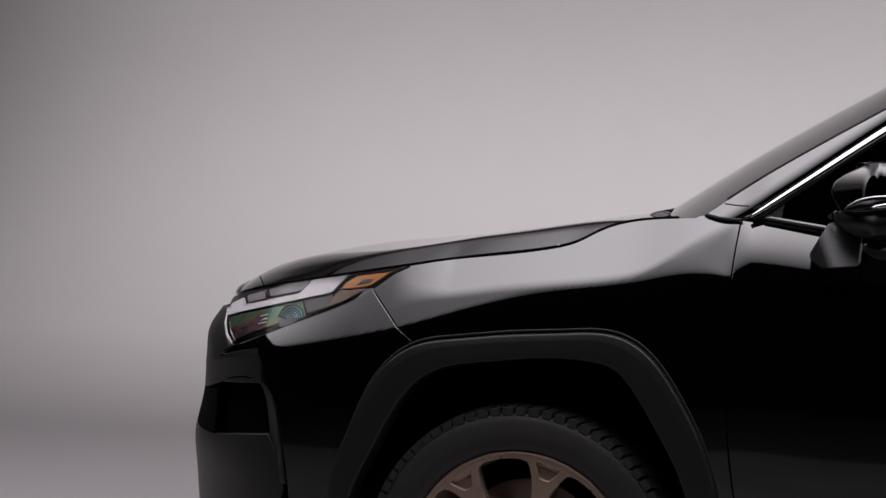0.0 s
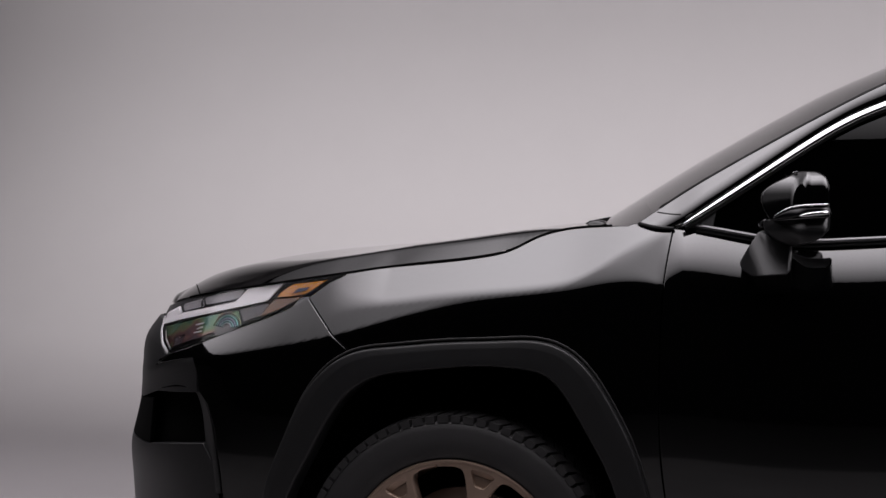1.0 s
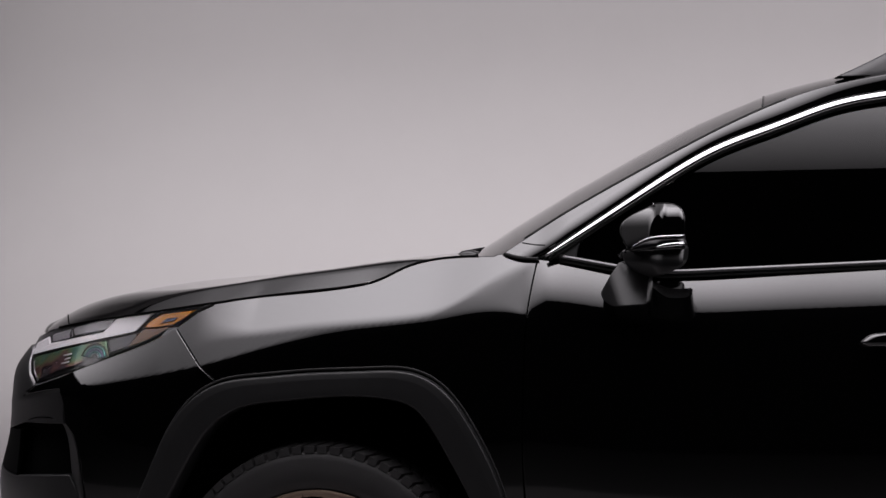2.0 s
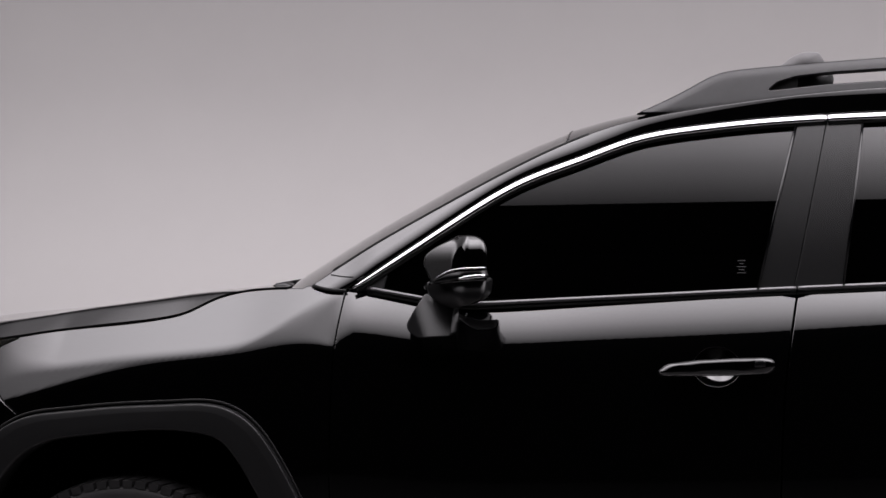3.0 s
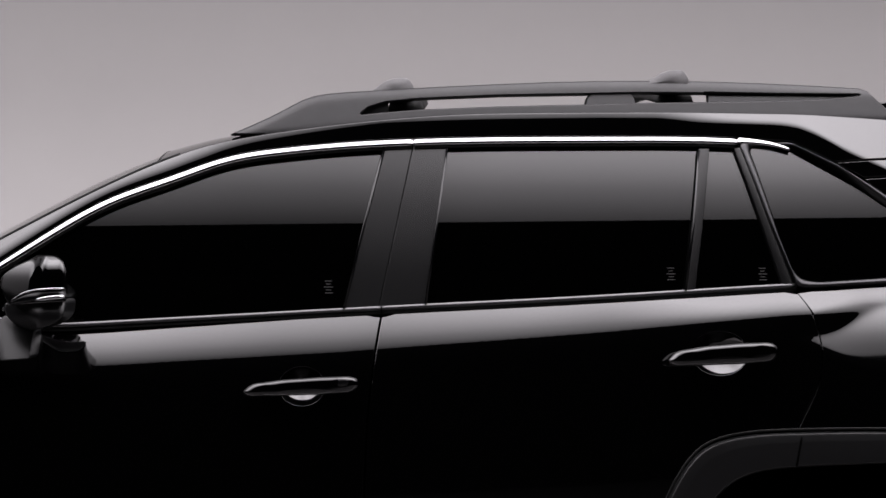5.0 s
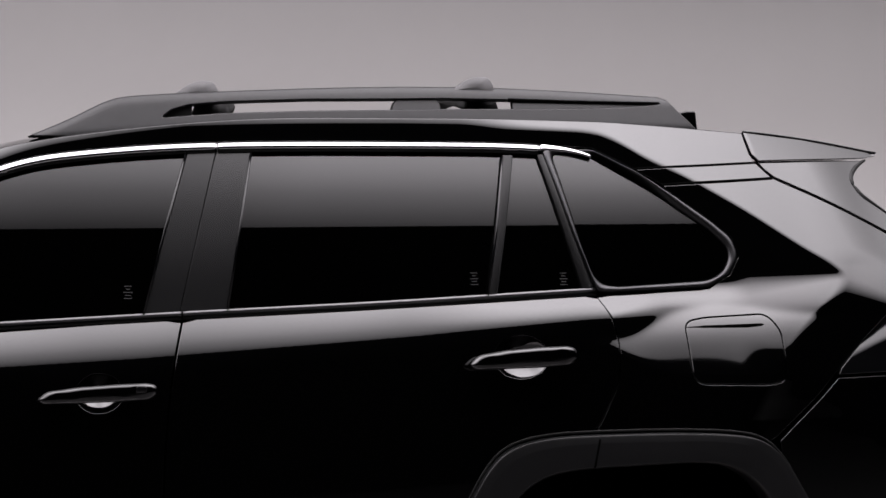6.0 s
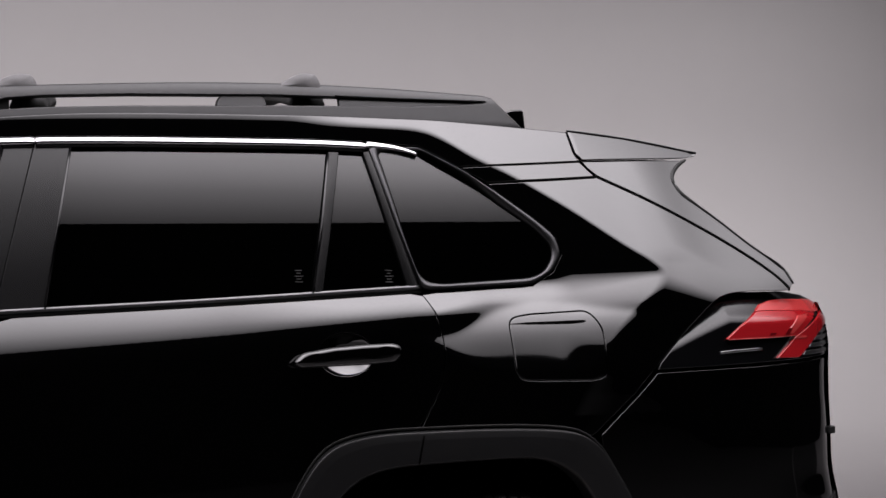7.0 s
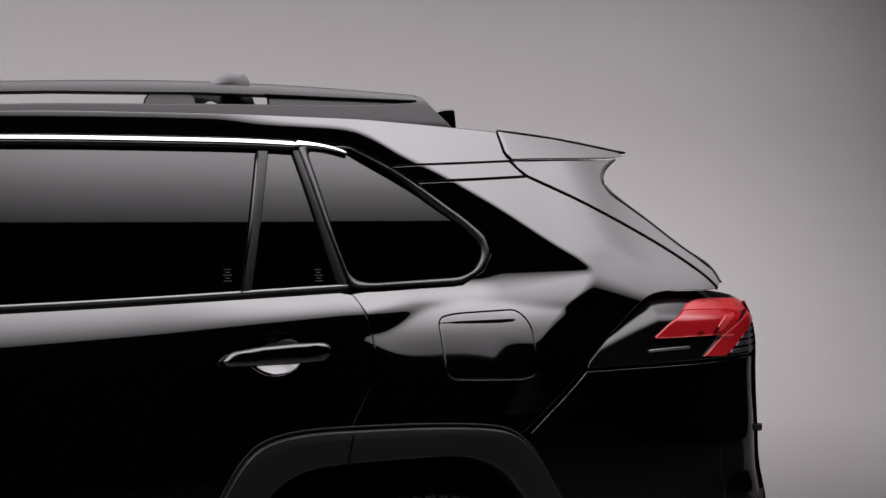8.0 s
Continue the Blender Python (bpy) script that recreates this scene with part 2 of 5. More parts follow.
def face_dirs(depth, V):
    e = 0.0015
    wx = (depth(V[:, 0] + e, V[:, 1]) - depth(V[:, 0] - e, V[:, 1])) / (2 * e)
    wz = (depth(V[:, 0], V[:, 1] + e) - depth(V[:, 0], V[:, 1] - e)) / (2 * e)
    n = np.c_[-np.clip(wx, -30, 30), -np.ones(len(V)), -np.clip(wz, -30, 30)]
    return n / np.linalg.norm(n, axis=1)[:, None]


def rim_dirs(V, rims):
    """Outward directions in the elevation at the points of the rim."""
    d = {}
    for a, c in rims:
        t = V[c] - V[a]
        t = t / max(np.linalg.norm(t), 1e-9)
        for k in (a, c):
            d[k] = d.get(k, np.zeros(2)) + np.array([t[1], -t[0]])
    return {k: v / max(np.linalg.norm(v), 1e-9) for k, v in d.items()}


def solid(name, loops, depth, material, parent, step, lip, label, xs, back=None, gap=0.0025, cham=0.0015):
    """Skin, rounded edge and inward return of one outline; with back, the rear skin too."""
    if isinstance(loops[0][0], (int, float, np.floating)):
        loops = [loops]
    V, F = mesh2d(loops, step, 0, xs)
    rims = rim_edges(F)
    out = rim_dirs(V, rims)
    if gap:
        for k, d in out.items():
            V[k] = V[k] - gap * d
    w = depth(V[:, 0], V[:, 1])
    N = [tuple(v) for v in face_dirs(depth, V)]
    verts = [(V[i, 0], -w[i], V[i, 1]) for i in range(len(V))]
    faces = [tuple(t) for t in F]
    if lip:
        rings = []
        for off, dep, tilt in ((0.0, 0.0, 0.15), (cham, cham * 1.2, 0.75), (cham, lip if back is None else back - cham * 1.2, 1.0 if back is None else 0.9)):
            ring = {}
            for k, d in out.items():
                ring[k] = len(verts)
                verts.append((V[k, 0] + off * d[0], -w[k] + dep, V[k, 1] + off * d[1]))
                n = np.array(N[k]) * (1 - tilt) + np.array([d[0], 0, d[1]]) * tilt
                N.append(tuple(n / np.linalg.norm(n)))
            rings.append(ring)
        for r0, r1 in zip(rings, rings[1:]):
            faces += [(r0[c], r0[a], r1[a], r1[c]) for a, c in rims]
    if back is not None:
        base = len(verts)
        verts += [(V[i, 0], -w[i] + back, V[i, 1]) for i in range(len(V))]
        N += [(0, 1, 0)] * len(V)
        faces += [tuple(t[::-1] + base) for t in F]
    ob = obj(name, verts, faces, material, parent, label)
    ob.data.normals_split_custom_set_from_vertices(N)
    return ob


def panel(name, loops, depth, material, parent, step=0.022, edge=0.004, roll=0.005, lip=0.02, label="", xs=(), gap=0.0025):
    """A pressed panel given by its outline in the side elevation and its half-width depth(x, z); its edges turn inwards."""
    return solid(name, loops, depth, material, parent, step, lip, label, xs, gap=gap if lip else 0)


def slab(name, loops, depth, thick, material, parent, step=0.03, edge=0.003, roll=0.003, label=""):
    """A solid piece: front and back of one outline and the walls between."""
    f = depth if callable(depth) else (lambda x, z: depth + 0 * np.asarray(x, float))
    return solid(name, loops, f, material, parent, step, 0.01, label, (), back=thick, gap=0.003, cham=0.003)


def bar(name, path, up, out, material, parent, label="", close=False, lean=0.0):
    """A trim strip: path of (x, y, z); up: half height (number or list); out: how far it stands proud. Its section is rounded."""
    P = np.array(path, float)
    n = len(P)
    T = np.gradient(P, axis=0) if not close else np.roll(P, -1, axis=0) - np.roll(P, 1, axis=0)
    T /= np.linalg.norm(T, axis=1)[:, None]
    O = np.tile(np.array([0.0, -1.0, lean]) / math.hypot(1, lean), (n, 1))
    U = np.cross(T, O)
    U /= np.linalg.norm(U, axis=1)[:, None]
    U *= np.where(U[:, 2] < -1e-6, -1, 1)[:, None] if not close else 1
    up = np.broadcast_to(np.asarray(up, float), (n,))
    sec = [(-1, -0.5), (-1, 0.55), (-0.8, 0.85), (-0.35, 1), (0.35, 1), (0.8, 0.85), (1, 0.55), (1, -0.5)]
    verts = [P[i] + U[i] * (a * up[i]) + O[i] * (b * out) for i in range(n) for a, b in sec]
    k = len(sec)
    faces = []
    for i in range(n if close else n - 1):
        j = (i + 1) % n
        for q in range(k):
            r = (q + 1) % k
            faces.append((i * k + q, i * k + r, j * k + r, j * k + q))
    if not close:
        faces += [tuple(range(k))[::-1], tuple((n - 1) * k + q for q in range(k))]
    ob = obj(name, verts, faces, material, parent, label)
    fix(ob)
    return ob


def fix(ob):
    bm = bmesh.new()
    bm.from_mesh(ob.data)
    bmesh.ops.recalc_face_normals(bm, faces=bm.faces)
    bm.to_mesh(ob.data)
    bm.free()


def pillow(name, loop, rings, material, parent, label="", lean=(0, 0)):
    """A rounded body: one outline repeated along y, each ring (scale, y), closed at both ends. lean: shift in x and z per metre."""
    L = np.array(ccw(resample(loop, 0.008)))
    c = L.mean(0)
    n, y0 = len(L), rings[0][1]
    verts = []
    for s, y, *move in rings:
        q = c + (L - c) * s + np.array(lean) * (y - y0) + (np.array(move) if move else 0)
        verts += [(p[0], y, p[1]) for p in q]
    faces = []
    for r in range(len(rings) - 1):
        for i in range(n):
            j = (i + 1) % n
            faces.append((r * n + i, r * n + j, (r + 1) * n + j, (r + 1) * n + i))
    for r in (0, len(rings) - 1):
        q = c + np.array(lean) * (rings[r][1] - y0) + (np.array(rings[r][2:]) if len(rings[r]) > 2 else 0)
        verts.append((q[0], rings[r][1], q[1]))
        k = len(verts) - 1
        faces += [(r * n + i, r * n + (i + 1) % n, k) for i in range(n)]
    ob = obj(name, verts, faces, material, parent, label)
    fix(ob)
    return ob


def grid(name, f, nu, nv, material, parent=None, label=""):
    """A sheet f(u, v) with u, v from 0 to 1."""
    verts = [f(i / nu, j / nv) for i in range(nu + 1) for j in range(nv + 1)]
    k = nv + 1
    faces = [(i * k + j, (i + 1) * k + j, (i + 1) * k + j + 1, i * k + j + 1) for i in range(nu) for j in range(nv)]
    return obj(name, verts, faces, material, parent, label)


def smin(a, b, k):
    h = np.maximum(k - np.abs(a - b), 0) / k
    return np.minimum(a, b) - h * h * k / 4


def smooth01(t):
    t = np.clip(t, 0, 1)
    return t * t * (3 - 2 * t)


# ---- the studio ----
def cyclorama():
    yw, r = 5.2, 2.4
    line = [(y, 0.0) for y in np.linspace(-1.3, yw - r, 12)]
    line += [(yw - r + r * math.sin(a), r - r * math.cos(a)) for a in np.linspace(0.06, math.pi / 2, 26)]
    line += [(yw, z) for z in np.linspace(r + 0.3, 7.0, 10)]
    n = len(line)
    ob = grid("backdrop", lambda u, v: (-12 + 28 * v, *line[round(u * (n - 1))]), n - 1, 28, CYC)
    tagged(ob, "smooth grey painted studio floor sweeping up into the wall", "backdrop", kind="structure")
    fix(ob)


cyclorama()


def box_wall(name, x0, x1, y0, y1, z0, z1, material, label, cat):
    v = [(x, y, z) for x in (x0, x1) for y in (y0, y1) for z in (z0, z1)]
    f = [(0, 1, 3, 2), (4, 6, 7, 5), (0, 4, 5, 1), (2, 3, 7, 6), (0, 2, 6, 4), (1, 5, 7, 3)]
    return tagged(obj(name, v, f, material, smooth=False), label, cat, kind="structure")


# Grey slab for lit floor, black slab for unlit floor; both out of view.
box_wall("floor", -6.5, 6.8, -4.6, -1.28, -0.3, -0.004, DARKFLOOR, "dark grey matt studio floor on the camera side", "floor")
box_wall("floor_outer", -12.2, 16.2, -9.2, -1.28, -0.3, -0.010, BLACKFLOOR, "black matt studio floor beyond the light", "floor")
# Unseen black sheet, added so the rear bumper mirrors darkness instead of grey floor.
box_wall("added_dark_sheet", 7.0, 12.4, -1.26, 1.8, 0.003, 0.009, BLACKFLOOR, "black cloth laid over the studio floor behind the car", "floor")
box_wall("wall_south", -12.2, 16.2, -9.3, -9.0, -0.1, 7.2, BLACKWALL, "plain black drape closing the dark side of the studio", "wall")
box_wall("wall_west", -12.3, -12.0, -9.0, 5.4, -0.1, 7.2, BLACKWALL, "plain black drape beside the grey backdrop", "wall")
box_wall("wall_east", 12.4, 12.7, -9.0, 5.4, -0.1, 7.2, BLACKWALL, "plain black drape beside the grey backdrop", "wall")
box_wall("ceiling", -12.2, 16.2, -9.2, 5.4, 7.0, 7.2, BLACKWALL, "plain black studio ceiling above the light", "ceiling")

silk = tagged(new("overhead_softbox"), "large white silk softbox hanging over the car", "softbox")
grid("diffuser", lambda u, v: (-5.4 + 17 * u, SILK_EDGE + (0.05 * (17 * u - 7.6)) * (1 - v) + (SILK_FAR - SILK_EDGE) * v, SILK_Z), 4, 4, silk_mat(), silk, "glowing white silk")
for y, turn in ((SILK_EDGE - 0.03, 0.05), (SILK_FAR + 0.03, 0.0)):
    bar("frame_tube", [(-5.45 + 0.85 * i, y + turn * (0.85 * i - 7.65), SILK_Z + 0.03) for i in range(21)], 0.03, 0.03, TRIM, silk)
for x, y in ((-5.0, -3.5), (10.2, -3.5), (-5.0, 0.7), (10.2, 0.7)):
    bar("hanger", [(x, y, SILK_Z + 0.02), (x + 0.001, y, 5.6), (x, y, 7.02)], 0.012, 0.012, TRIM, silk)

# ---- the car: form ----
BELT = spl([(1.42, 1.144), (1.50, 1.130), (1.57, 1.118), (1.63, 1.1085), (1.69, 1.1045), (1.76, 1.1068), (1.9, 1.1143), (2.11, 1.1255), (2.38, 1.140), (2.79, 1.160), (3.0, 1.172), (3.32, 1.191), (3.58, 1.203), (3.98, 1.222)])
PROFILE = spl([(-1.0, 0.862), (-0.85, 0.890), (-0.7, 0.908), (-0.5, 0.917), (-0.3, 0.9125), (-0.17, 0.9045), (-0.125, 0.8985), (-0.10, 0.8915), (-0.08, 0.8830), (-0.04, 0.8608), (0.0, 0.8322), (0.03, 0.8075), (0.08, 0.761)])
CREASE = spl([(0.1, 0.778), (0.144, 0.789), (0.273, 0.815), (0.359, 0.829), (0.509, 0.853), (0.647, 0.880), (0.78, 0.918), (0.91, 0.952), (1.03, 0.979), (1.10, 0.992), (1.16, 1.003), (1.2, 1.013), (1.257, 1.044), (1.318, 1.085), (1.39, 1.126)])
FACET = spl([(0.2, 0.88), (0.5, 0.915), (0.62, 0.935), (0.695, 0.951), (0.776, 0.962), (0.907, 0.980), (1.035, 0.992), (1.136, 1.003), (1.2, 1.018), (1.257, 1.048), (1.318, 1.088), (1.39, 1.128)])
NOSE = spl([(0.25, -0.085), (0.40, -0.099), (0.50, -0.105), (0.58, -0.108), (0.63, -0.095), (0.684, -0.080), (0.786, -0.077), (0.85, -0.078), (0.89, -0.050), (0.926, -0.020), (1.0, 0.06), (1.1, 0.16)])
TAIL = spl([(0.30, 4.66), (0.50, 4.675), (0.618, 4.682), (0.70, 4.662), (0.79, 4.656), (0.891, 4.651), (1.045, 4.652), (1.13, 4.648), (1.2, 4.61), (1.35, 4.5), (1.5, 4.4)])


REF = spl([(0.3, 1.035), (0.6, 1.052), (1.0, 1.074), (1.2, 1.095), (1.32, 1.119), (1.42, 1.131), (1.57, 1.1145), (1.68, 1.1075), (1.78, 1.1080), (1.9, 1.1143), (2.11, 1.1255)])

HIPLOW = spl([(3.2, 1.085), (3.25, 1.080), (3.32, 1.066), (3.39, 1.030), (3.46, 1.008), (3.6, 0.998)])
HIPTOP = spl([(3.2, 1.085), (3.25, 1.082), (3.32, 1.086), (3.39, 1.097), (3.46, 1.126), (3.53, 1.150), (3.6, 1.160), (3.7, 1.150), (3.8, 1.140), (3.95, 1.134)])


def ref(x):
    """Height of the shoulder line along the car."""
    x = np.asarray(x, float)
    a, b = REF(np.minimum(x, 2.11)), BELT(np.maximum(x, 1.74))
    return a + (b - a) * smooth01((x - 1.8) / 0.3)


def ends(x, z):
    """Narrowing of the plan towards nose and tail."""
    x0, x1 = NOSE(z), TAIL(z)
    u = np.clip((0.62 - x) / (0.62 - x0), 0, 0.99999)
    v = np.clip((x - 3.80) / (x1 - 3.80), 0, 0.99999)
    return (1 - u ** 2.7) ** (1 / 2.7) * (1 - v ** 3.2) ** (1 / 3.2)


spl_low = spl([(3.45, 0.962), (3.60, 0.943), (3.80, 0.901), (4.05, 0.844), (4.35, 0.793), (4.65, 0.739)])


CREST = spl([(0.90, 3.60), (0.95, 3.63), (1.0, 3.67), (1.04, 3.705), (1.07, 3.745), (1.10, 3.788), (1.1345, 3.837), (1.17, 3.880), (1.219, 3.932), (1.26, 3.972), (1.30, 4.01)])


def flankw(x, z):
    """Half-width of the doors and the quarter panel with its hip, up to the crest line."""
    sh = np.interp(x, [2.3, 2.9, 3.3], [0.0, 0.014, 0.032])
    side = PROFILE(z - ref(x) - sh) - PROFILE(-sh) + PROFILE(0.0) - 0.014 * smooth01((x - 3.28) / 0.2)
    crisp = smooth01((x - 2.85) / 0.35) * (1 - smooth01((x - 3.36) / 0.16))
    side = side - 0.26 * crisp * 0.006 * np.logaddexp(0, (z - ref(x) + 0.050) / 0.006)
    lo, hi = HIPLOW(np.clip(x, 3.2, 3.6)), HIPTOP(np.clip(x, 3.2, 3.95))
    soft = lambda t: 0.005 * np.logaddexp(0, t / 0.005)
    return side + np.where(x < 3.24, 0, 0.405 * (soft(hi - z) - soft(lo - z)))


def rearw(x, z):
    """The rear corner, turning in behind the crest line."""
    xl = CREST(np.clip(z, 0.9, 1.3))
    d = x - xl
    rear = flankw(np.maximum(xl, 3.5), z) - np.where(d < 0, 0.35 * d, 0.15 * d + 0.012 * (1 - np.exp(-np.maximum(d, 0) / 0.06)))
    rear = rear - 0.20 * smooth01((d - 0.01) / 0.14) * 0.02 * (np.logaddexp(0, (1.125 - z) / 0.02) - np.logaddexp(0, (0.995 - z) / 0.02))
    low = -smin(-rear, -spl_low(x), 0.05)
    q = np.interp(x, [3.85, 4.05], [0.0, 1.0])
    return rear + (low - rear) * smooth01((1.16 - 0.05 * q - z) / (0.22 + 0.10 * q))


def half(x, z):
    """Half-width of the body below the windows."""
    x, z = np.asarray(x, float), np.asarray(z, float)
    side = flankw(x, z)
    zc = CREASE(x)
    mid = PROFILE(zc - ref(x)) + np.interp(x, [0.1, 0.3, 0.60, 0.75], [0.64, 0.56, 0.52, 0.53]) * (zc - z)
    zf = FACET(x)
    lean = np.interp(x, [0.3, 0.60, 0.75], [0.465, 0.475, 0.50])
    top = PROFILE(zc - ref(x)) + lean * (zc - zf) + np.interp(x, [0.54, 0.62, 0.76], [0.475, 0.56, 0.86]) * (zf - z)
    front = np.where(x < 1.6, smin(smin(side, mid, 0.004), top, 0.0035), side)
    side = front + (side - front) * smooth01((x - 1.38) / 0.06)
    side = np.where(x > 3.45, smin(side, rearw(x, z), 0.005), side)
    return side * ends(x, z)


TOPLINE = spl([(1.41, 1.131), (1.539, 1.216), (1.665, 1.301), (1.789, 1.376), (1.93, 1.432), (2.042, 1.474), (2.17, 1.498), (2.298, 1.512), (2.465, 1.523), (2.684, 1.530), (2.943, 1.534), (3.225, 1.532), (3.33, 1.526), (3.5, 1.52)])
GL = spl([(1.05, 0.872), (1.14, 0.842), (1.24, 0.8105), (1.34, 0.7755), (1.44, 0.7355), (1.53, 0.692), (1.60, 0.655)])


def glassw(x, z):
    return GL(np.asarray(z, float)) + 0 * np.asarray(x)


def cantw(x, z):
    """The pillar and roof edge above the windows."""
    d = np.asarray(z, float) - TOPLINE(x)
    d0 = np.interp(x, [1.5, 2.0, 2.4, 3.1], [0.012, 0.020, 0.044, 0.050])
    s = np.maximum(d - d0 + 0.008, 0)
    return glassw(x, np.minimum(z, TOPLINE(x))) + 0.004 - 0.012 * smooth01((1.48 - x) / 0.08) - 0.25 * np.maximum(d, 0) - np.where(s < 0.036, s * s / 0.072, s - 0.018) * np.interp(x, [1.8, 2.1, 2.4, 2.9, 3.1], [0.50, 0.40, 0.27, 0.27, 0.4])


SAIL = spl([(2.4, 1.560), (2.7, 1.573), (3.0, 1.577), (3.15, 1.577), (3.27, 1.5765), (3.32, 1.574), (3.365, 1.566), (3.41, 1.546), (3.456, 1.518), (3.545, 1.475), (3.61, 1.441), (3.732, 1.370), (3.87, 1.284), (3.935, 1.249), (4.1, 1.122), (4.3, 0.975)])


def pillarw(x, z):
    """The rear pillar: an upright black flank, then a sail that leans in towards the tailgate."""
    x, z = np.asarray(x, float), np.asarray(z, float)
    zc = SAIL(x)
    inset = 0.026 * (1 - smooth01((x - 3.28) / 0.20))
    wall = lambda h: 0.806 - 0.26 * (h - 1.22) - inset * smooth01((h - 1.35) / 0.12)
    flank = wall(z)
    zt = np.interp(x, [3.88, 3.99], [1.205, 1.158])
    sail = wall(zc) - 0.80 * (z - zc) - 0.70 * 0.026 * np.logaddexp(0, (zt - z) / 0.026)
    tail = 0.905 * ends(x, np.minimum(z, 1.1)) - 0.03
    return smin(smin(flank, sail, 0.005), tail, 0.08)


def roofedge(x, z):
    t = smooth01((np.asarray(x, float) - 3.02) / 0.27)
    return cantw(x, z) * (1 - t) + pillarw(x, z) * t


def bodyw(x, z):
    """Flank and rear pillar in one."""
    x, z = np.asarray(x, float), np.asarray(z, float)
    zs = BELT(np.minimum(x, 3.98)) + 0.01
    soft = lambda t, sw: sw * np.logaddexp(0, t / sw)
    low = half(x, zs - soft(zs - z, 0.006)) + 1.2 * soft(z - zs, 0.006)
    wall = pillarw(x, z)
    ledge = 0.42 * soft(zs - 0.012 - z, 0.006) + 0.5 * soft(zs - 0.034 - z, 0.015)
    fore = smin(low, wall + ledge, 0.008)
    hip = flankw(x, z) - 0.008 * smooth01((z - 1.12) / 0.1)
    upright = 0.806 - 0.26 * (z - 1.22)
    hip = -smin(-hip, -upright, np.interp(x, [3.7, 3.9], [0.014, 0.005]))
    zc = SAIL(x)
    sail = 0.806 - 0.26 * (zc - 1.22) - 0.80 * (z - zc)
    e = ends(x, np.minimum(z, 1.1))
    aft = smin(hip * e, smin(rearw(x, z) * e, sail, 0.034), 0.005)
    aft = smin(aft, 0.905 * e - 0.03 + 0.1 * (1 - smooth01((z - 1.10) / 0.15)), 0.08)
    aft = np.where(z > 1.3, wall, aft + (wall - aft) * smooth01((z - 1.25) / 0.05))
    t = smooth01((x - 3.62) / 0.08)
    return np.where(x > 3.3, fore + (aft - fore) * t, half(x, z))


def up(f, d):
    return lambda x, z: f(x, z) + d


# ---- the car ----
car = tagged(new("car"), "glossy black compact SUV with bronze wheels on a grey studio floor", "car")


def on(f, loop, d=0.0):
    """Points of an outline laid on a surface."""
    return [(x, -float(f(x, z)) - d, z) for x, z in loop]


ARCH_F = curve([(0.50, 0.40), (0.488, 0.52), (0.532, 0.642), (0.588, 0.760), (0.645, 0.826), (0.70, 0.857), (0.789, 0.873), (0.919, 0.886), (1.046, 0.893), (1.158, 0.889), (1.207, 0.866), (1.243, 0.833), (1.292, 0.762), (1.340, 0.668), (1.366, 0.590), (1.376, 0.535), (1.372, 0.505), (1.350, 0.462), (1.342, 0.40)], 0.010)
ARCH_FI = curve([(0.53, 0.40), (0.545, 0.50), (0.604, 0.621), (0.659, 0.718), (0.713, 0.779), (0.757, 0.803), (0.857, 0.822), (0.985, 0.835), (1.100, 0.831), (1.150, 0.817), (1.184, 0.784), (1.233, 0.707), (1.282, 0.618), (1.308, 0.545), (1.322, 0.47), (1.328, 0.40)], 0.010)
ARCH_R = curve([(2.92, 0.40), (2.945, 0.60), (3.004, 0.741), (3.040, 0.802), (3.083, 0.845), (3.14, 0.866), (3.289, 0.878), (3.452, 0.882), (3.588, 0.878), (3.667, 0.862), (3.714, 0.831), (3.764, 0.764), (3.81, 0.69), (3.85, 0.58), (3.88, 0.40)], 0.015)
ARCH_RI = curve([(3.0, 0.40), (3.04, 0.62), (3.106, 0.737), (3.15, 0.774), (3.271, 0.802), (3.448, 0.813), (3.584, 0.804), (3.645, 0.768), (3.695, 0.707), (3.76, 0.58), (3.80, 0.40)], 0.015)


def loop_of(*runs):
    out = []
    for r in runs:
        out += list(r)
    return out


def even(line, n):
    L = np.array(line)
    d = np.r_[0, np.cumsum(np.hypot(*np.diff(L, axis=0).T))]
    s = np.linspace(0, d[-1], n)
    return np.c_[np.interp(s, d, L[:, 0]), np.interp(s, d, L[:, 1])]


# shared lines
LAMP_TOP = curve([(0.10, 0.925), (0.18, 0.948), (0.271, 0.966), (0.424, 0.992), (0.543, 1.009), (0.656, 1.026)])
LAMP_LOW = curve([(0.190, 0.823), (0.271, 0.849), (0.355, 0.880), (0.444, 0.912), (0.560, 0.964), (0.616, 1.003), (0.656, 1.026)])
HOODCUT = curve([(0.655, 1.026), (0.70, 1.034), (0.834, 1.050), (0.99, 1.069), (1.045, 1.083), (1.096, 1.109), (1.147, 1.126), (1.223, 1.136), (1.322, 1.139)], 0.012)
SEAM = [(0.578, 0.974), (0.574, 0.968), (0.649, 0.889), (0.688, 0.857)]
GAP_A = curve([(1.412, 1.134), (1.401, 1.044), (1.394, 0.90), (1.392, 0.76), (1.397, 0.64), (1.412, 0.52), (1.43, 0.40)])
GAP_B = curve([(2.384, 1.124), (2.370, 1.053), (2.352, 0.90), (2.345, 0.70), (2.35, 0.40)])
GAP_C = curve([(3.319, 1.175), (3.343, 1.128), (3.353, 1.051), (3.347, 0.994), (3.322, 0.93), (3.294, 0.875)])
BODYTOP = lambda x: BELT(x) - 0.0095


def run(x0, x1, f, n=None):
    n = n or max(2, int(abs(x1 - x0) / 0.03))
    return [(x, float(f(x))) for x in np.linspace(x0, x1, n + 1)]


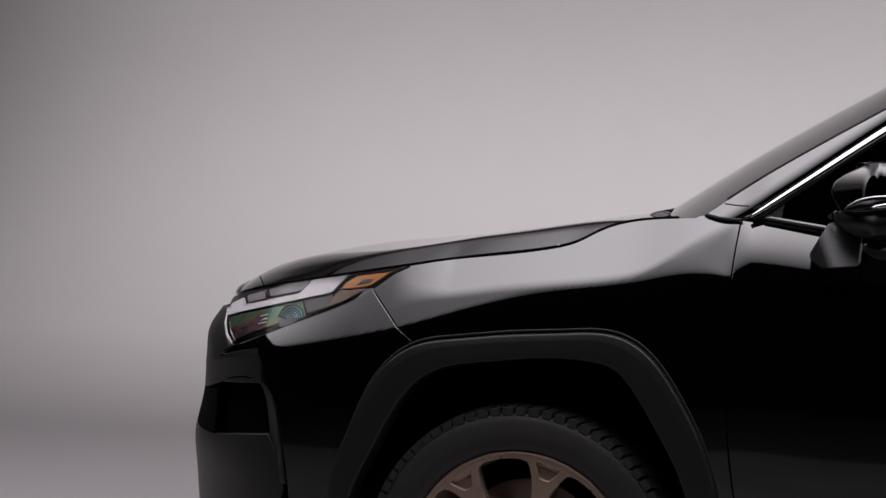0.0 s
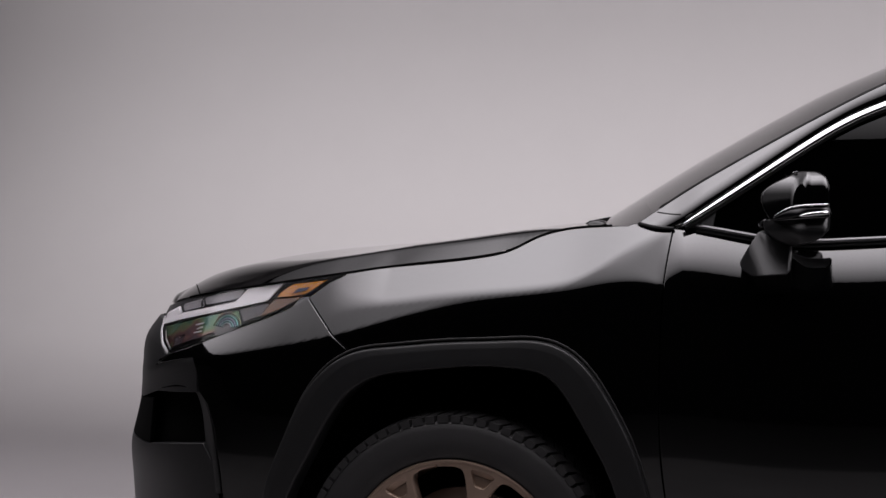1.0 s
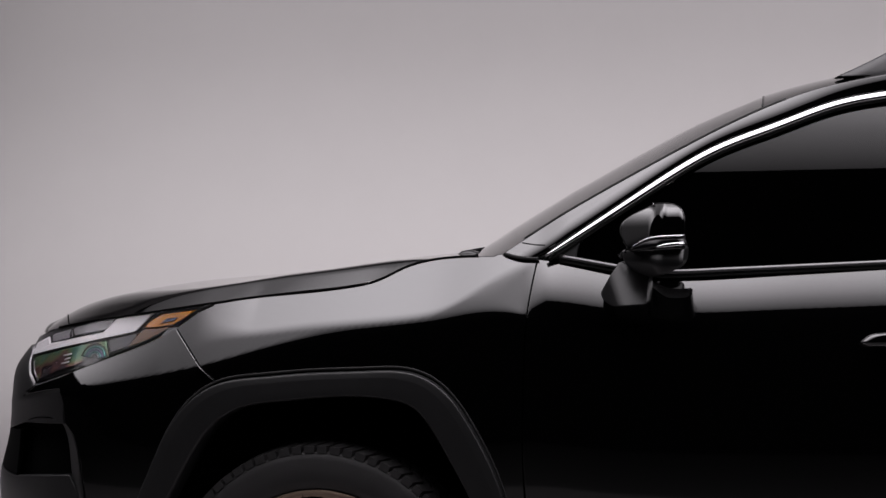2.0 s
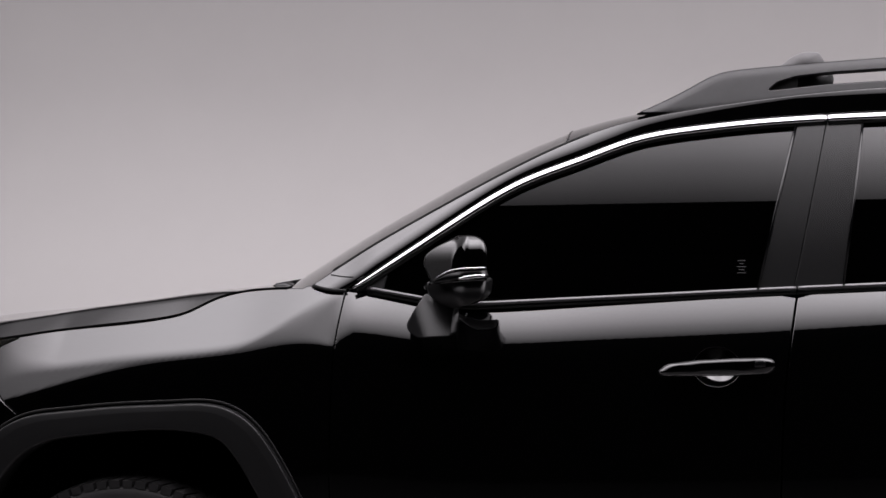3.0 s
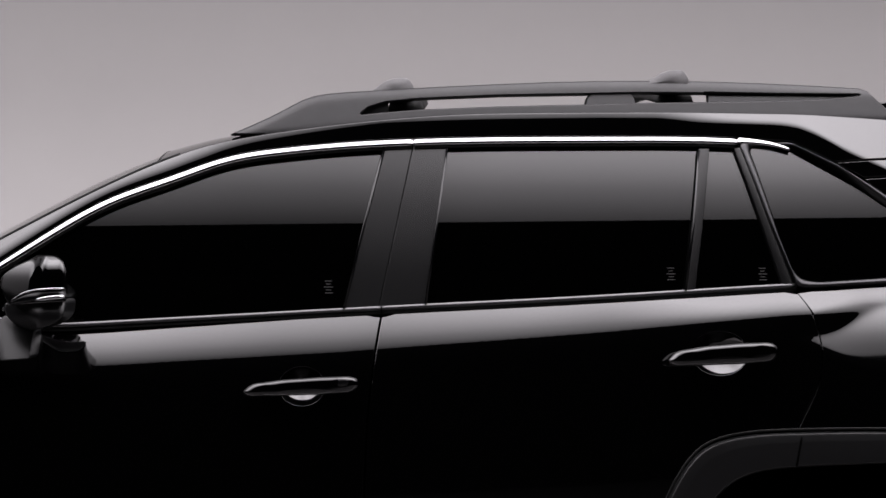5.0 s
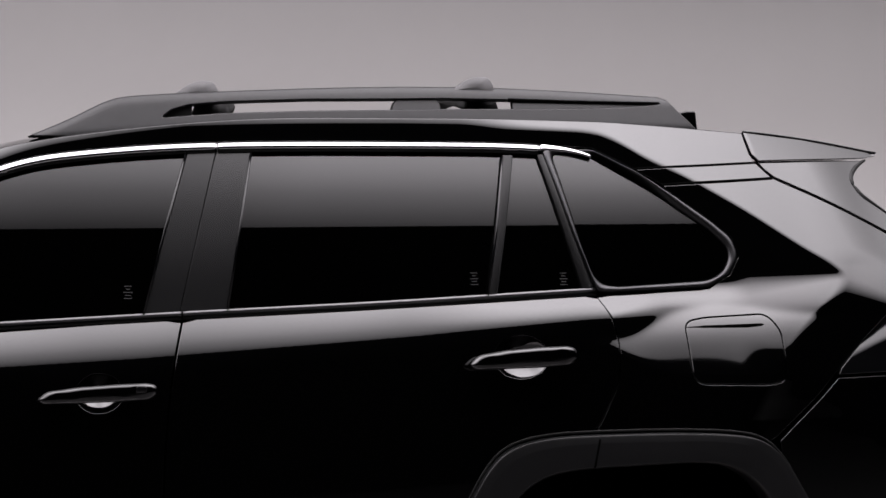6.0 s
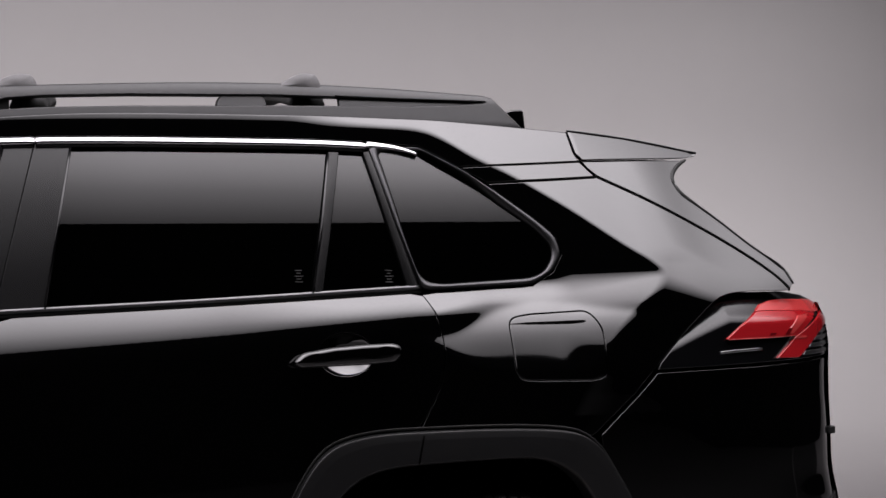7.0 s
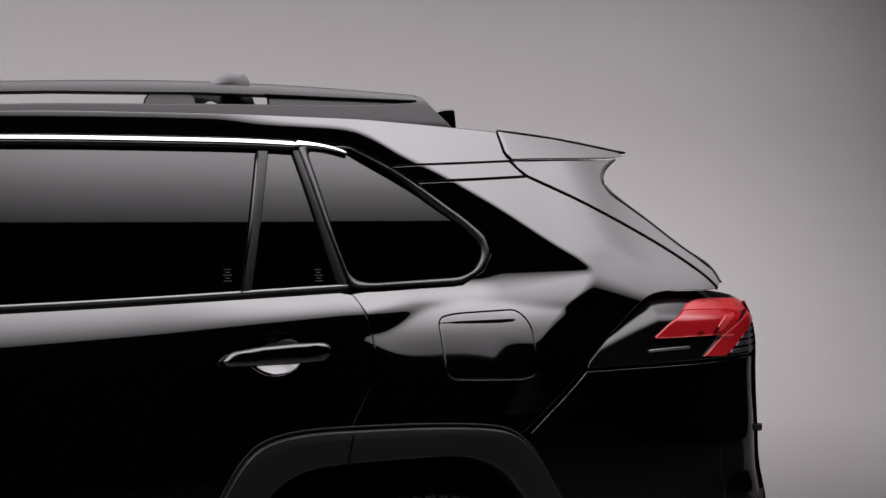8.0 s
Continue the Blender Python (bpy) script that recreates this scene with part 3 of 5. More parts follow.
def cut(line, lo, hi):
    return [p for p in line if lo <= p[0] <= hi]


# fender: over the wheel from the lamp to the door
afr = [p for p in ARCH_F if p[0] > 0.69 and p[1] > 0.41]
fender = panel("fender", loop_of(afr, [(1.425, 0.41)], GAP_A[::-1][1:], [(1.398, 1.132), (1.365, 1.136), (1.334, 1.144), (1.322, 1.144)], HOODCUT[::-1][1:], [(0.655, 1.022), (0.62, 1.006)], SEAM), half, PAINT, car, 0.008)
far(fender)

# front bumper cover, with the side intake cut out of it
XS = [-0.07 + 0.012 * i for i in range(6)] + [0.005 + 0.012 * i for i in range(10)] + [0.135 + 0.016 * i for i in range(8)]
af = [p for p in ARCH_F if p[0] <= 0.69 and p[1] > 0.45]
INTAKE = rounded([(0.05, 0.740), (0.28, 0.745), (0.315, 0.715), (0.345, 0.60), (0.32, 0.57), (0.05, 0.57)], 0.02)
bumper = panel("bumper_cover", [loop_of([(0.302, 0.745), (0.33, 0.717), (0.352, 0.659), (0.37, 0.562), (0.376, 0.50), (0.38, 0.45)], [(0.50, 0.45)], af[1:], SEAM[::-1], [(0.55, 0.97)], [q for q in LAMP_LOW[::-1] if q[0] < 0.545], [(0.185, 0.818), (0.142, 0.793), (0.238, 0.815), (0.282, 0.822), (0.296, 0.790), (0.300, 0.760)])], half, PAINT, car, 0.009, xs=XS, label="gloss black painted bumper cover")
far(bumper)
# Outer part covers bumper paint: the plastic's grey stands in for a reflection.
grille = panel("grille_surround", loop_of([(float(NOSE(z)) + 0.003, z) for z in np.linspace(0.882, 0.70, 14)], [(0.06, 0.70), (0.15, 0.730), (0.300, 0.742), (0.297, 0.760), (0.297, 0.790), (0.285, 0.826), (0.238, 0.822), (0.150, 0.803), (0.182, 0.818), (0.128, 0.862), (0.100, 0.895), (0.05, 0.90)]), up(half, -0.003), PLASTIC, car, 0.012, xs=XS, label="dark grey plastic grille surround")
far(grille)
# Intake corner and pocket are near black, so recess shade is in the colour.
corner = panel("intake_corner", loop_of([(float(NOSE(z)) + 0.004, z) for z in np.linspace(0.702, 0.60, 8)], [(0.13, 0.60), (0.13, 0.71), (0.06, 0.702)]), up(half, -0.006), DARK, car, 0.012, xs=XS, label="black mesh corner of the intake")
far(corner)
lower = panel("lower_bumper", loop_of([(float(NOSE(z)) + 0.003, z) for z in np.linspace(0.60, 0.33, 12)], [(0.33, 0.42), (0.365, 0.50), (0.345, 0.585), (0.318, 0.626), (0.21, 0.614), (0.12, 0.600)]), up(half, -0.004), PLASTIC, car, 0.012, xs=XS, label="dark grey plastic lower bumper")
far(lower)
blade = panel("intake_blade", loop_of(curve([(0.16, 0.734), (0.285, 0.737), (0.302, 0.712), (0.316, 0.655), (0.330, 0.56), (0.335, 0.51)], 0.01), curve([(0.372, 0.51), (0.366, 0.562), (0.348, 0.657), (0.326, 0.714), (0.302, 0.739), (0.16, 0.739)], 0.01)), lambda x, z: half(x, z) - 0.002 - 0.35 * np.maximum(0, 0.345 + 0.11 * (0.66 - np.asarray(z)) - np.asarray(x)) * (np.asarray(x) > 0.28), PLASTIC, car, 0.008, label="dark grey facet round the intake")
far(blade)
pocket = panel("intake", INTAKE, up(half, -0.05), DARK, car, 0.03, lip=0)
far(pocket)

# headlamp
lamp_out = loop_of(LAMP_TOP, LAMP_LOW[::-1][1:], [(0.135, 0.865), (0.108, 0.90)])
for flank in (0, 1):
    lamp = new("headlamp")
    lamp.parent = car
    if flank:
        lamp.scale = (1, -1, 1)
    tagged(lamp, "clear headlamp with pale light guide and amber marker")
    panel("lens", lamp_out, up(half, 0.002), LENS, lamp, 0.014, xs=[], roll=0.001, lip=0, label="clear lamp lens")
    panel("bezel", lamp_out, up(half, -0.034), BEZEL, lamp, 0.03, roll=0, lip=0, label="dark lamp housing")
    panel("upper_module", rounded([(0.276, 0.936), (0.263, 0.952), (0.314, 0.967), (0.395, 0.983), (0.378, 0.956)], 0.006), up(half, -0.020), MODULE, lamp, 0.01, label="grey lamp module")
    panel("upper_module", rounded([(0.200, 0.915), (0.182, 0.930), (0.257, 0.949), (0.272, 0.932)], 0.006), up(half, -0.020), MODULE, lamp, 0.01, label="grey lamp module")
    panel("corner_module", rounded([(0.128, 0.889), (0.112, 0.904), (0.170, 0.925), (0.194, 0.911)], 0.006), up(half, -0.014), PALE, lamp, 0.01, label="pale square corner module")
    bar("module_rib", on(half, [(0.266, 0.934), (0.259, 0.944), (0.262, 0.953)], -0.016), 0.003, 0.003, BEZEL, lamp)
    panel("light_guide", rounded([(0.122, 0.8785), (0.200, 0.898), (0.378, 0.937), (0.462, 0.955), (0.501, 0.999), (0.400, 0.9835), (0.368, 0.950), (0.190, 0.911), (0.112, 0.892)], 0.004), up(half, -0.015), PALE, lamp, 0.012, label="pale daytime light guide")
    panel("reflector", rounded([(0.138, 0.876), (0.187, 0.829), (0.25, 0.851), (0.32, 0.875), (0.40, 0.902), (0.384, 0.932), (0.311, 0.919)], 0.006), up(half, -0.022), FILM, lamp, 0.012, label="shimmering green and rose reflector")
    panel("inner_wall", rounded([(0.388, 0.935), (0.404, 0.903), (0.452, 0.921), (0.470, 0.948), (0.462, 0.952)], 0.005), up(half, -0.024), BEZEL, lamp, 0.012, label="dark inner wall of the lamp")
    bar("lens_corner", on(half, [(0.108, 0.902), (0.128, 0.872), (0.155, 0.846), (0.188, 0.826)], -0.001), 0.004, 0.004, PALE, lamp, "bright moulded corner of the lens")
    bar("lens_corner", on(half, [(0.150, 0.872), (0.168, 0.852), (0.196, 0.833)], -0.008), 0.002, 0.003, SATIN, lamp, "bright moulded corner of the lens")
    for r, m in ((0.033, FILM), (0.026, TEAL), (0.020, ROSE), (0.015, TEAL), (0.009, MODULE)):
        bar("projector_ring", on(half, [(0.362 + r * 1.2 * math.cos(a), 0.892 + r * math.sin(a)) for a in np.linspace(0.15, math.pi - 0.1, 22)], -0.017), 0.0022, 0.003, m, lamp, "thin ring of the projector")
    panel("projector_eye", [(0.362 + 0.036 * math.cos(a), 0.892 + 0.030 * math.sin(a)) for a in np.linspace(0, 2 * math.pi, 24)[:-1]], up(half, -0.0205), BEZEL, lamp, 0.02, lip=0)
    for k in range(3):
        bar("chip", on(half, [(0.262 + 0.008 * (k % 2), 0.874 + 0.009 * k), (0.276, 0.877 + 0.009 * k), (0.288, 0.880 + 0.009 * k)], -0.017), 0.0018, 0.002, PALE, lamp, "tiny pale light chip")
    panel("amber_marker", rounded([(0.486, 0.966), (0.520, 0.968), (0.560, 0.974), (0.584, 0.988), (0.612, 1.009), (0.524, 0.9985), (0.496, 0.980)], 0.004), up(half, -0.008), AMBER, lamp, 0.012, label="amber side marker")
    # Lower amber lens in a browner copy of the material, which paints its shade.
    panel("amber_shade", rounded([(0.448, 0.918), (0.500, 0.938), (0.552, 0.965), (0.558, 0.9725), (0.520, 0.967), (0.485, 0.965), (0.466, 0.945)], 0.004), up(half, -0.009), BROWN, lamp, 0.012, label="deep amber lower lens")
    panel("marker_slot", rounded([(0.525, 0.975), (0.565, 0.984), (0.572, 0.994), (0.54, 0.990)], 0.004), up(half, -0.0035), BEZEL, lamp, 0.02)
    bar("brow", on(half, curve([(0.45, 0.996), (0.55, 1.011), (0.645, 1.0245)], 0.02), -0.001), 0.002, 0.003, SATIN, lamp, "thin silver brow")

# wheel-arch flares
FLARE = [(0.0, 0.000), (0.008, 0.011), (0.020, 0.0165), (0.035, 0.0184), (0.042, 0.0187), (0.10, 0.0196), (0.245, 0.0217), (0.255, 0.0218), (0.30, 0.0220), (0.60, 0.0232), (0.90, 0.0244), (0.925, 0.0242), (0.96, 0.021), (1.0, 0.012), (1.0, -0.045)]
for o, i in ((ARCH_F, ARCH_FI), (ARCH_R, ARCH_RI)):
    A, B = even([q for q in o if q[1] >= 0.41], 110), even([q for q in i if q[1] >= 0.41], 110)

    def flare_f(u, v, A=A, B=B):
        k, (s, d) = round(u * 109), FLARE[round(v * (len(FLARE) - 1))]
        x, z = A[k] + (B[k] - A[k]) * s
        wa, wb = float(half(A[k][0], min(A[k][1], 0.88))), float(half(B[k][0], min(B[k][1], 0.88)))
        return (x, -(wa + (wb - wa) * s + d), z - 0.006)
    fl = grid("arch_flare", flare_f, 109, len(FLARE) - 1, PLASTIC, car, "dark grey plastic wheel arch flare")
    fix(fl)
    far(fl)
    ed = bar("flare_seam", on(half, [q for q in o if q[1] >= 0.45], -0.002), 0.003, 0.003, RUBBER, car, "thin black seam round the arch")
    far(ed)
xs_ = [(3.284, 0.868), (3.272, 0.805)]
bar("flare_joint", [(x, -0.955, z) for x, z in curve(xs_, 0.01)], 0.002, 0.003, DARK, car, "thin joint in the rear arch flare")

# doors and quarter
d1 = new("front_door")
d2 = new("rear_door")
for d in (d1, d2):
    d.parent = car
tagged(d1, "gloss black front door")
tagged(d2, "gloss black rear door")
CUPF = [(2.215 + 0.047 * math.cos(a), 0.979 + 0.040 * math.sin(a)) for a in np.linspace(0, 2 * math.pi, 36)[:-1]]
CUPR = [(3.125 + 0.062 * math.cos(a), 1.045 + 0.047 * math.sin(a)) for a in np.linspace(0, 2 * math.pi, 36)[:-1]]
panel("door_skin", [loop_of(run(1.43, 2.346, lambda x: 0.40), GAP_B[::-1], run(2.384, 1.414, BODYTOP)[1:-1], GAP_A), CUPF], half, PAINT, d1, 0.012)
arr = [p for p in ARCH_R if p[0] < 3.294 and p[1] > 0.41]
panel("door_skin", [loop_of(run(2.352, 2.92, lambda x: 0.40), arr, GAP_C[::-1][1:], run(3.319, 2.386, BODYTOP)[1:-1], [(x + 0.002, z) for x, z in GAP_B]), CUPR], half, PAINT, d2, 0.012)


def cup(loop, c, parent):
    L = ccw(resample(loop, 0.008))
    n = len(L)
    verts, faces = [], []
    prof = [(1.0, 0.002), (0.94, 0.006), (0.72, 0.015), (0.5, 0.024), (0.25, 0.030), (0.0, 0.031)]
    for s, dep in prof[:-1]:
        verts += [(c[0] + (x - c[0]) * s, -float(half(x, z)) + dep, c[1] + (z - c[1]) * s) for x, z in L]
    verts.append((c[0], -float(half(*c)) + 0.031, c[1]))
    for r in range(len(prof) - 2):
        faces += [(r * n + i, r * n + (i + 1) % n, (r + 1) * n + (i + 1) % n, (r + 1) * n + i) for i in range(n)]
    r = len(prof) - 2
    faces += [(r * n + i, r * n + (i + 1) % n, len(verts) - 1) for i in range(n)]
    obj("handle_cup", verts, faces, PAINT, parent, "hollow black cup behind the handle")


cup(CUPF, (2.215, 0.979), d1)
cup(CUPR, (3.125, 1.045), d2)


def handle(loop, parent, w):
    h = pillow("door_handle", rounded(loop, 0.012, 5), [(0.9, -w - 0.004), (0.97, -w - 0.009), (1.0, -w - 0.018), (0.97, -w - 0.027), (0.90, -w - 0.033), (0.78, -w - 0.037), (0.45, -w - 0.039)], PAINT, parent, "gloss black pull handle")
    return h


GRIP = [(2.996, 1.03), (3.017, 1.052), (3.082, 1.063), (3.16, 1.069), (3.222, 1.071), (3.241, 1.065), (3.246, 1.047), (3.233, 1.029), (3.16, 1.023), (3.061, 1.02), (3.007, 1.02)]
handle([(x - 0.909, 0.981 + 0.82 * (z - 1.045)) for x, z in GRIP], d1, 0.908)
handle(GRIP, d2, 0.900)
lock = pillow("lock_cap", rounded([(2.288, 0.981), (2.312, 0.983), (2.313, 0.997), (2.290, 0.998)], 0.005), [(1, -0.93), (0.96, -0.9475), (0.6, -0.949)], TRIM, d1, "small black lock cap")

QW = rounded([(3.245, 1.514), (3.353, 1.514), (3.456, 1.450), (3.532, 1.387), (3.611, 1.333), (3.648, 1.295), (3.651, 1.266), (3.628, 1.231), (3.592, 1.2145), (3.370, 1.200), (3.3325, 1.2054), (3.3116, 1.227), (3.290, 1.300)], 0.018, 5)
QFRAME = rounded([(3.222, 1.5275), (3.341, 1.5265), (3.445, 1.471), (3.523, 1.420), (3.614, 1.355), (3.662, 1.315), (3.674, 1.272), (3.650, 1.232), (3.593, 1.199), (3.345, 1.186), (3.318, 1.190), (3.270, 1.340)], 0.014, 5)
FUEL = rounded([(3.511, 0.983), (3.512, 1.120), (3.56, 1.130), (3.715, 1.138), (3.742, 1.10), (3.737, 0.986), (3.70, 0.979)], 0.03, 6)
SEAMLOW = [(3.875, 0.997), (3.814, 0.940), (3.76, 0.896), (3.712, 0.858)]
TAILSEAM = curve([(3.878, 0.999), (3.962, 1.069), (4.041, 1.129), (4.098, 1.164), (4.16, 1.177), (4.26, 1.180), (4.365, 1.181)])
GATEGAP = curve([(3.825, 1.468), (4.017, 1.389), (4.182, 1.311), (4.305, 1.237), (4.345, 1.205), (4.365, 1.183)])
SEAM1 = curve([(3.438, 1.478), (3.606, 1.491), (3.787, 1.507)])
SEAM2 = curve([(3.503, 1.441), (3.624, 1.450), (3.823, 1.468)])
arq = [p for p in ARCH_R if 3.294 <= p[0] <= 3.73]
quarter = panel("quarter_panel", [loop_of([q for q in arq if q[0] < 3.70], SEAMLOW[::-1], TAILSEAM[1:-1], GATEGAP[::-1], [(x, z - 0.002) for x, z in SEAM2[::-1]], [(3.523, 1.422), (3.614, 1.357), (3.663, 1.317), (3.676, 1.272), (3.651, 1.230), (3.593, 1.197), (3.355, 1.185), (3.325, 1.183)], GAP_C), FUEL], bodyw, PAINT, car, 0.0055)
far(quarter)
panel("fuel_door", offset(ccw(resample(FUEL, 0.01)), 0.0012).tolist(), bodyw, PAINT, car, 0.0055, gap=0.0012)
strip = panel("pillar_strip", loop_of([(x, z + 0.001) for x, z in SEAM2], [(3.805, 1.487), (3.789, 1.505)], [(x, z - 0.001) for x, z in SEAM1[::-1]]), bodyw, PAINT, car, 0.008)
far(strip)
for line in (SEAM1, SEAM2, GATEGAP):
    sm = bar("pillar_seam", on(pillarw, line, -0.0022), 0.0030, 0.0028, DARK, car, "thin black panel joint")
    far(sm)
# windows
TL = lambda x: TOPLINE(x) - 0.021
sill = lambda x: BELT(x) + 0.006
fw = loop_of(run(1.475, 2.304, sill), [(2.399, float(TL(2.399)))], run(2.387, 1.50, TL)[1:])
panel("window", fw, up(glassw, -0.012), GLASS, d1, 0.014, label="dark tinted front window glass")
rw = loop_of(run(2.483, 3.062, sill), [(3.126, 1.506)], run(3.11, 2.543, TL)[1:])
panel("window", rw, up(glassw, -0.012), GLASS, d2, 0.014, label="dark tinted rear window glass")
panel("fixed_pane", [(3.086, float(sill(3.086))), (3.284, float(sill(3.284))), (3.211, 1.508), (3.153, 1.508)], up(glassw, -0.012), GLASS, d2, 0.014, label="small dark fixed pane")
qg = panel("quarter_window", QW, up(glassw, -0.004), GLASS, car, 0.012, label="dark tinted quarter window")
far(qg)
panel("pillar_cover", [(2.306, float(sill(2.306))), (2.3795, float(sill(2.3795))), (2.4635, 1.509), (2.402, 1.503)], up(glassw, -0.002), COVER, d1, 0.008, label="satin black pillar cover", gap=0.0008)
panel("pillar_cover", [(2.3815, float(sill(2.3815))), (2.481, float(sill(2.481))), (2.541, 1.510), (2.466, 1.509)], up(glassw, -0.003), COVER, d2, 0.008, label="satin black pillar cover", gap=0.0008)
for x0, x1 in ((2.3045, 2.3985), (2.4825, 2.5425), (3.0625, 3.1265)):
    bar("glass_run", on(glassw, [(x0, float(sill(x0))), ((x0 + x1) / 2, 1.33), (x1, 1.506)], 0.0), 0.0025, 0.0035, GLOSSTRIM, d1 if x0 < 2.35 else d2, "slim black glass channel")
crown = lambda x0, x1: (lambda x, z: glassw(x, z) + 0.001 - 14.0 * (np.asarray(x) - (x0 + (x1 - x0) * (np.asarray(z) - 1.19) / 0.32)) ** 2)
panel("window_divider", [(3.064, float(sill(3.064))), (3.085, float(sill(3.085))), (3.152, 1.509), (3.128, 1.509)], crown(3.0745, 3.140), COVER, d2, 0.005, label="satin black window divider", gap=0.0008)
panel("door_frame", [(3.286, float(sill(3.286))), (3.315, float(sill(3.315))), (3.236, 1.513), (3.212, 1.512)], crown(3.300, 3.224), COVER, d2, 0.005, label="satin black slanted door frame", gap=0.0008)
panel("mirror_sail", [(1.435, 1.135), (1.504, 1.171), (1.498, 1.131)], up(glassw, -0.004), PLASTIC, d1, 0.015, label="dark grey plate in the window corner")


def ring(name, outer, inner, w_out, w_in, material, parent, label):
    """A moulding between two outlines: it stands proud of the outer one and rolls in to the inner one."""
    n = 150
    A, B = ([np.array(q) for q in even(list(l) + [l[0]], n + 1)[:-1]] for l in (ccw(outer), ccw(inner)))
    k0 = min(range(n), key=lambda k: math.hypot(*(B[k] - A[0])))
    B = B[k0:] + B[:k0]
    sec = [(0.0, -0.012), (0.0, 0.000), (0.10, 0.0035), (0.30, 0.0055), (0.55, 0.0050), (0.80, 0.0020), (0.95, -0.002), (1.0, -0.006), (1.0, -0.014)]
    verts = []
    for a, b in zip(A, B):
        wa, wb = float(w_out(*a)), float(w_in(*b))
        for q, d in sec:
            x, z = a + (b - a) * q
            verts.append((x, -(wa + (wb - wa) * q + d), z))
    m = len(sec)
    faces = [(i * m + r, ((i + 1) % n) * m + r, ((i + 1) % n) * m + r + 1, i * m + r + 1) for i in range(n) for r in range(m - 1)]
    ob = obj(name, verts, faces, material, parent, label)
    fix(ob)
    return ob


qs = ring("window_frame", QFRAME, QW, lambda x, z: float(glassw(x, z)) + 0.003 + (float(bodyw(x, z)) - float(glassw(x, z)) - 0.001) * float(smooth01((x - 3.31) / 0.05)), glassw, FRAMEMETAL, car, "satin dark metal frame round the quarter window")
far(qs)


def along(x0, x1, f, w, d, n=60):
    return on(w, [(x, float(f(x))) for x in np.linspace(x0, x1, n)], d)


n = 60
taper = np.interp(np.linspace(1.415, 2.462, n), [1.41, 1.5, 1.7, 2.0], [0.003, 0.0065, 0.0085, 0.0088])
bar("chrome_trim", along(1.432, 2.4655, lambda x: TOPLINE(x) - 0.008, glassw, 0.003, n), taper, 0.007, CHROME, d1, "bright chrome window trim", lean=0.62)
bar("chrome_trim", along(2.4675, 3.2205, lambda x: TOPLINE(x) - 0.008, glassw, 0.003, 50), 0.0085, 0.007, CHROME, d2, "bright chrome window trim", lean=0.62)
CT = curve([(3.222, 1.5285), (3.265, 1.525), (3.305, 1.5185), (3.342, 1.507)], 0.008)
ct = bar("chrome_trim", on(glassw, CT, 0.004), np.linspace(0.0088, 0.004, len(CT)), 0.005, CHROME, car, "bright chrome window trim", lean=0.62)
far(ct)
for p, x0, x1 in ((d1, 1.44, 2.462), (d2, 2.47, 3.215)):
    bar("upper_seal", along(x0, x1, lambda x: TOPLINE(x) - 0.0185, glassw, -0.002, 50), 0.0028, 0.004, RUBBER, p, "black rubber window seal")
    bar("drip_seal", along(x0, x1, lambda x: TOPLINE(x) + 0.004, glassw, -0.004, 50), 0.004, 0.005, RUBBER, p, "black rubber roof seal")
for p, x0, x1 in ((d1, 1.462, 2.3845), (d2, 2.3875, 3.318)):
    bar("belt_trim", along(x0, x1, lambda x: BELT(x) + 0.001, up(glassw, 0.0), -0.007, 50), 0.0052, 0.008, SATINDARK, p, "satin dark metal belt trim", lean=0.6)
    bar("belt_seal", along(x0, x1, lambda x: BELT(x) - 0.0072, up(glassw, 0.0), -0.012, 50), 0.0035, 0.006, RUBBER, p, "black rubber belt seal")

# small printed marks low on the glass
for p, (x, z) in ((d1, (2.272, 1.175)), (d2, (3.035, 1.205)), (d2, (3.245, 1.205)), (car, (3.48, 1.245))):
    verts, faces = [], []
    for k, wdt in enumerate((0.009, 0.006, 0.010, 0.005, 0.008)):
        z0, n0 = z + 0.0065 * k, len(verts)
        w0 = -float(glassw(x, z0)) + 0.0092
        verts += [(x - wdt, w0, z0), (x + wdt, w0, z0), (x + wdt, w0 + 0.0007, z0 + 0.0018), (x - wdt, w0 + 0.0007, z0 + 0.0018)]
        faces.append((n0, n0 + 1, n0 + 2, n0 + 3))
    obj("glass_print", verts, faces, DOT, p, "tiny grey printed mark on the glass", smooth=False)

# mirror
def shellw(x, z):
    """The mirror shell: a face to the flank, a facet turned to the front, a rolled top and outer end."""
    x, z = np.asarray(x, float), np.asarray(z, float)
    soft = lambda t, k: k * np.logaddexp(0, t / k)
    fold = 1.702 - 0.10 * (1.215 - z)
    w = 1.052 - 0.50 * soft(fold - x, 0.004) - (0.30 + 0.25 * smooth01((x - fold) / 0.012 + 0.5)) * soft(z - 1.222, 0.006) - 1.1 * soft(z - 1.2395, 0.003) - 1.2 * soft(x - 1.737, 0.0025) - 0.07 * (z - 1.16) - 0.17 * (z - 1.15) * smooth01((fold - x) / 0.03)
    return w


def underw(x, z):
    x, z = np.asarray(x, float), np.asarray(z, float)
    soft = lambda t, k: k * np.logaddexp(0, t / k)
    return shellw(x, np.maximum(z, 1.17)) - 0.012 - 0.50 * soft(1.668 + 0.5 * (1.15 - z) - x, 0.006) - 0.62 * (z - 1.155) - 1.3 * soft(1.128 - z, 0.008)


def footw(x, z):
    x, z = np.asarray(x, float), np.asarray(z, float)
    soft = lambda t, k: k * np.logaddexp(0, t / k)
    return 0.958 - 0.9 * soft(1.600 - 0.42 * (z - 1.06) - x, 0.004) - 0.62 * (z - 1.06)


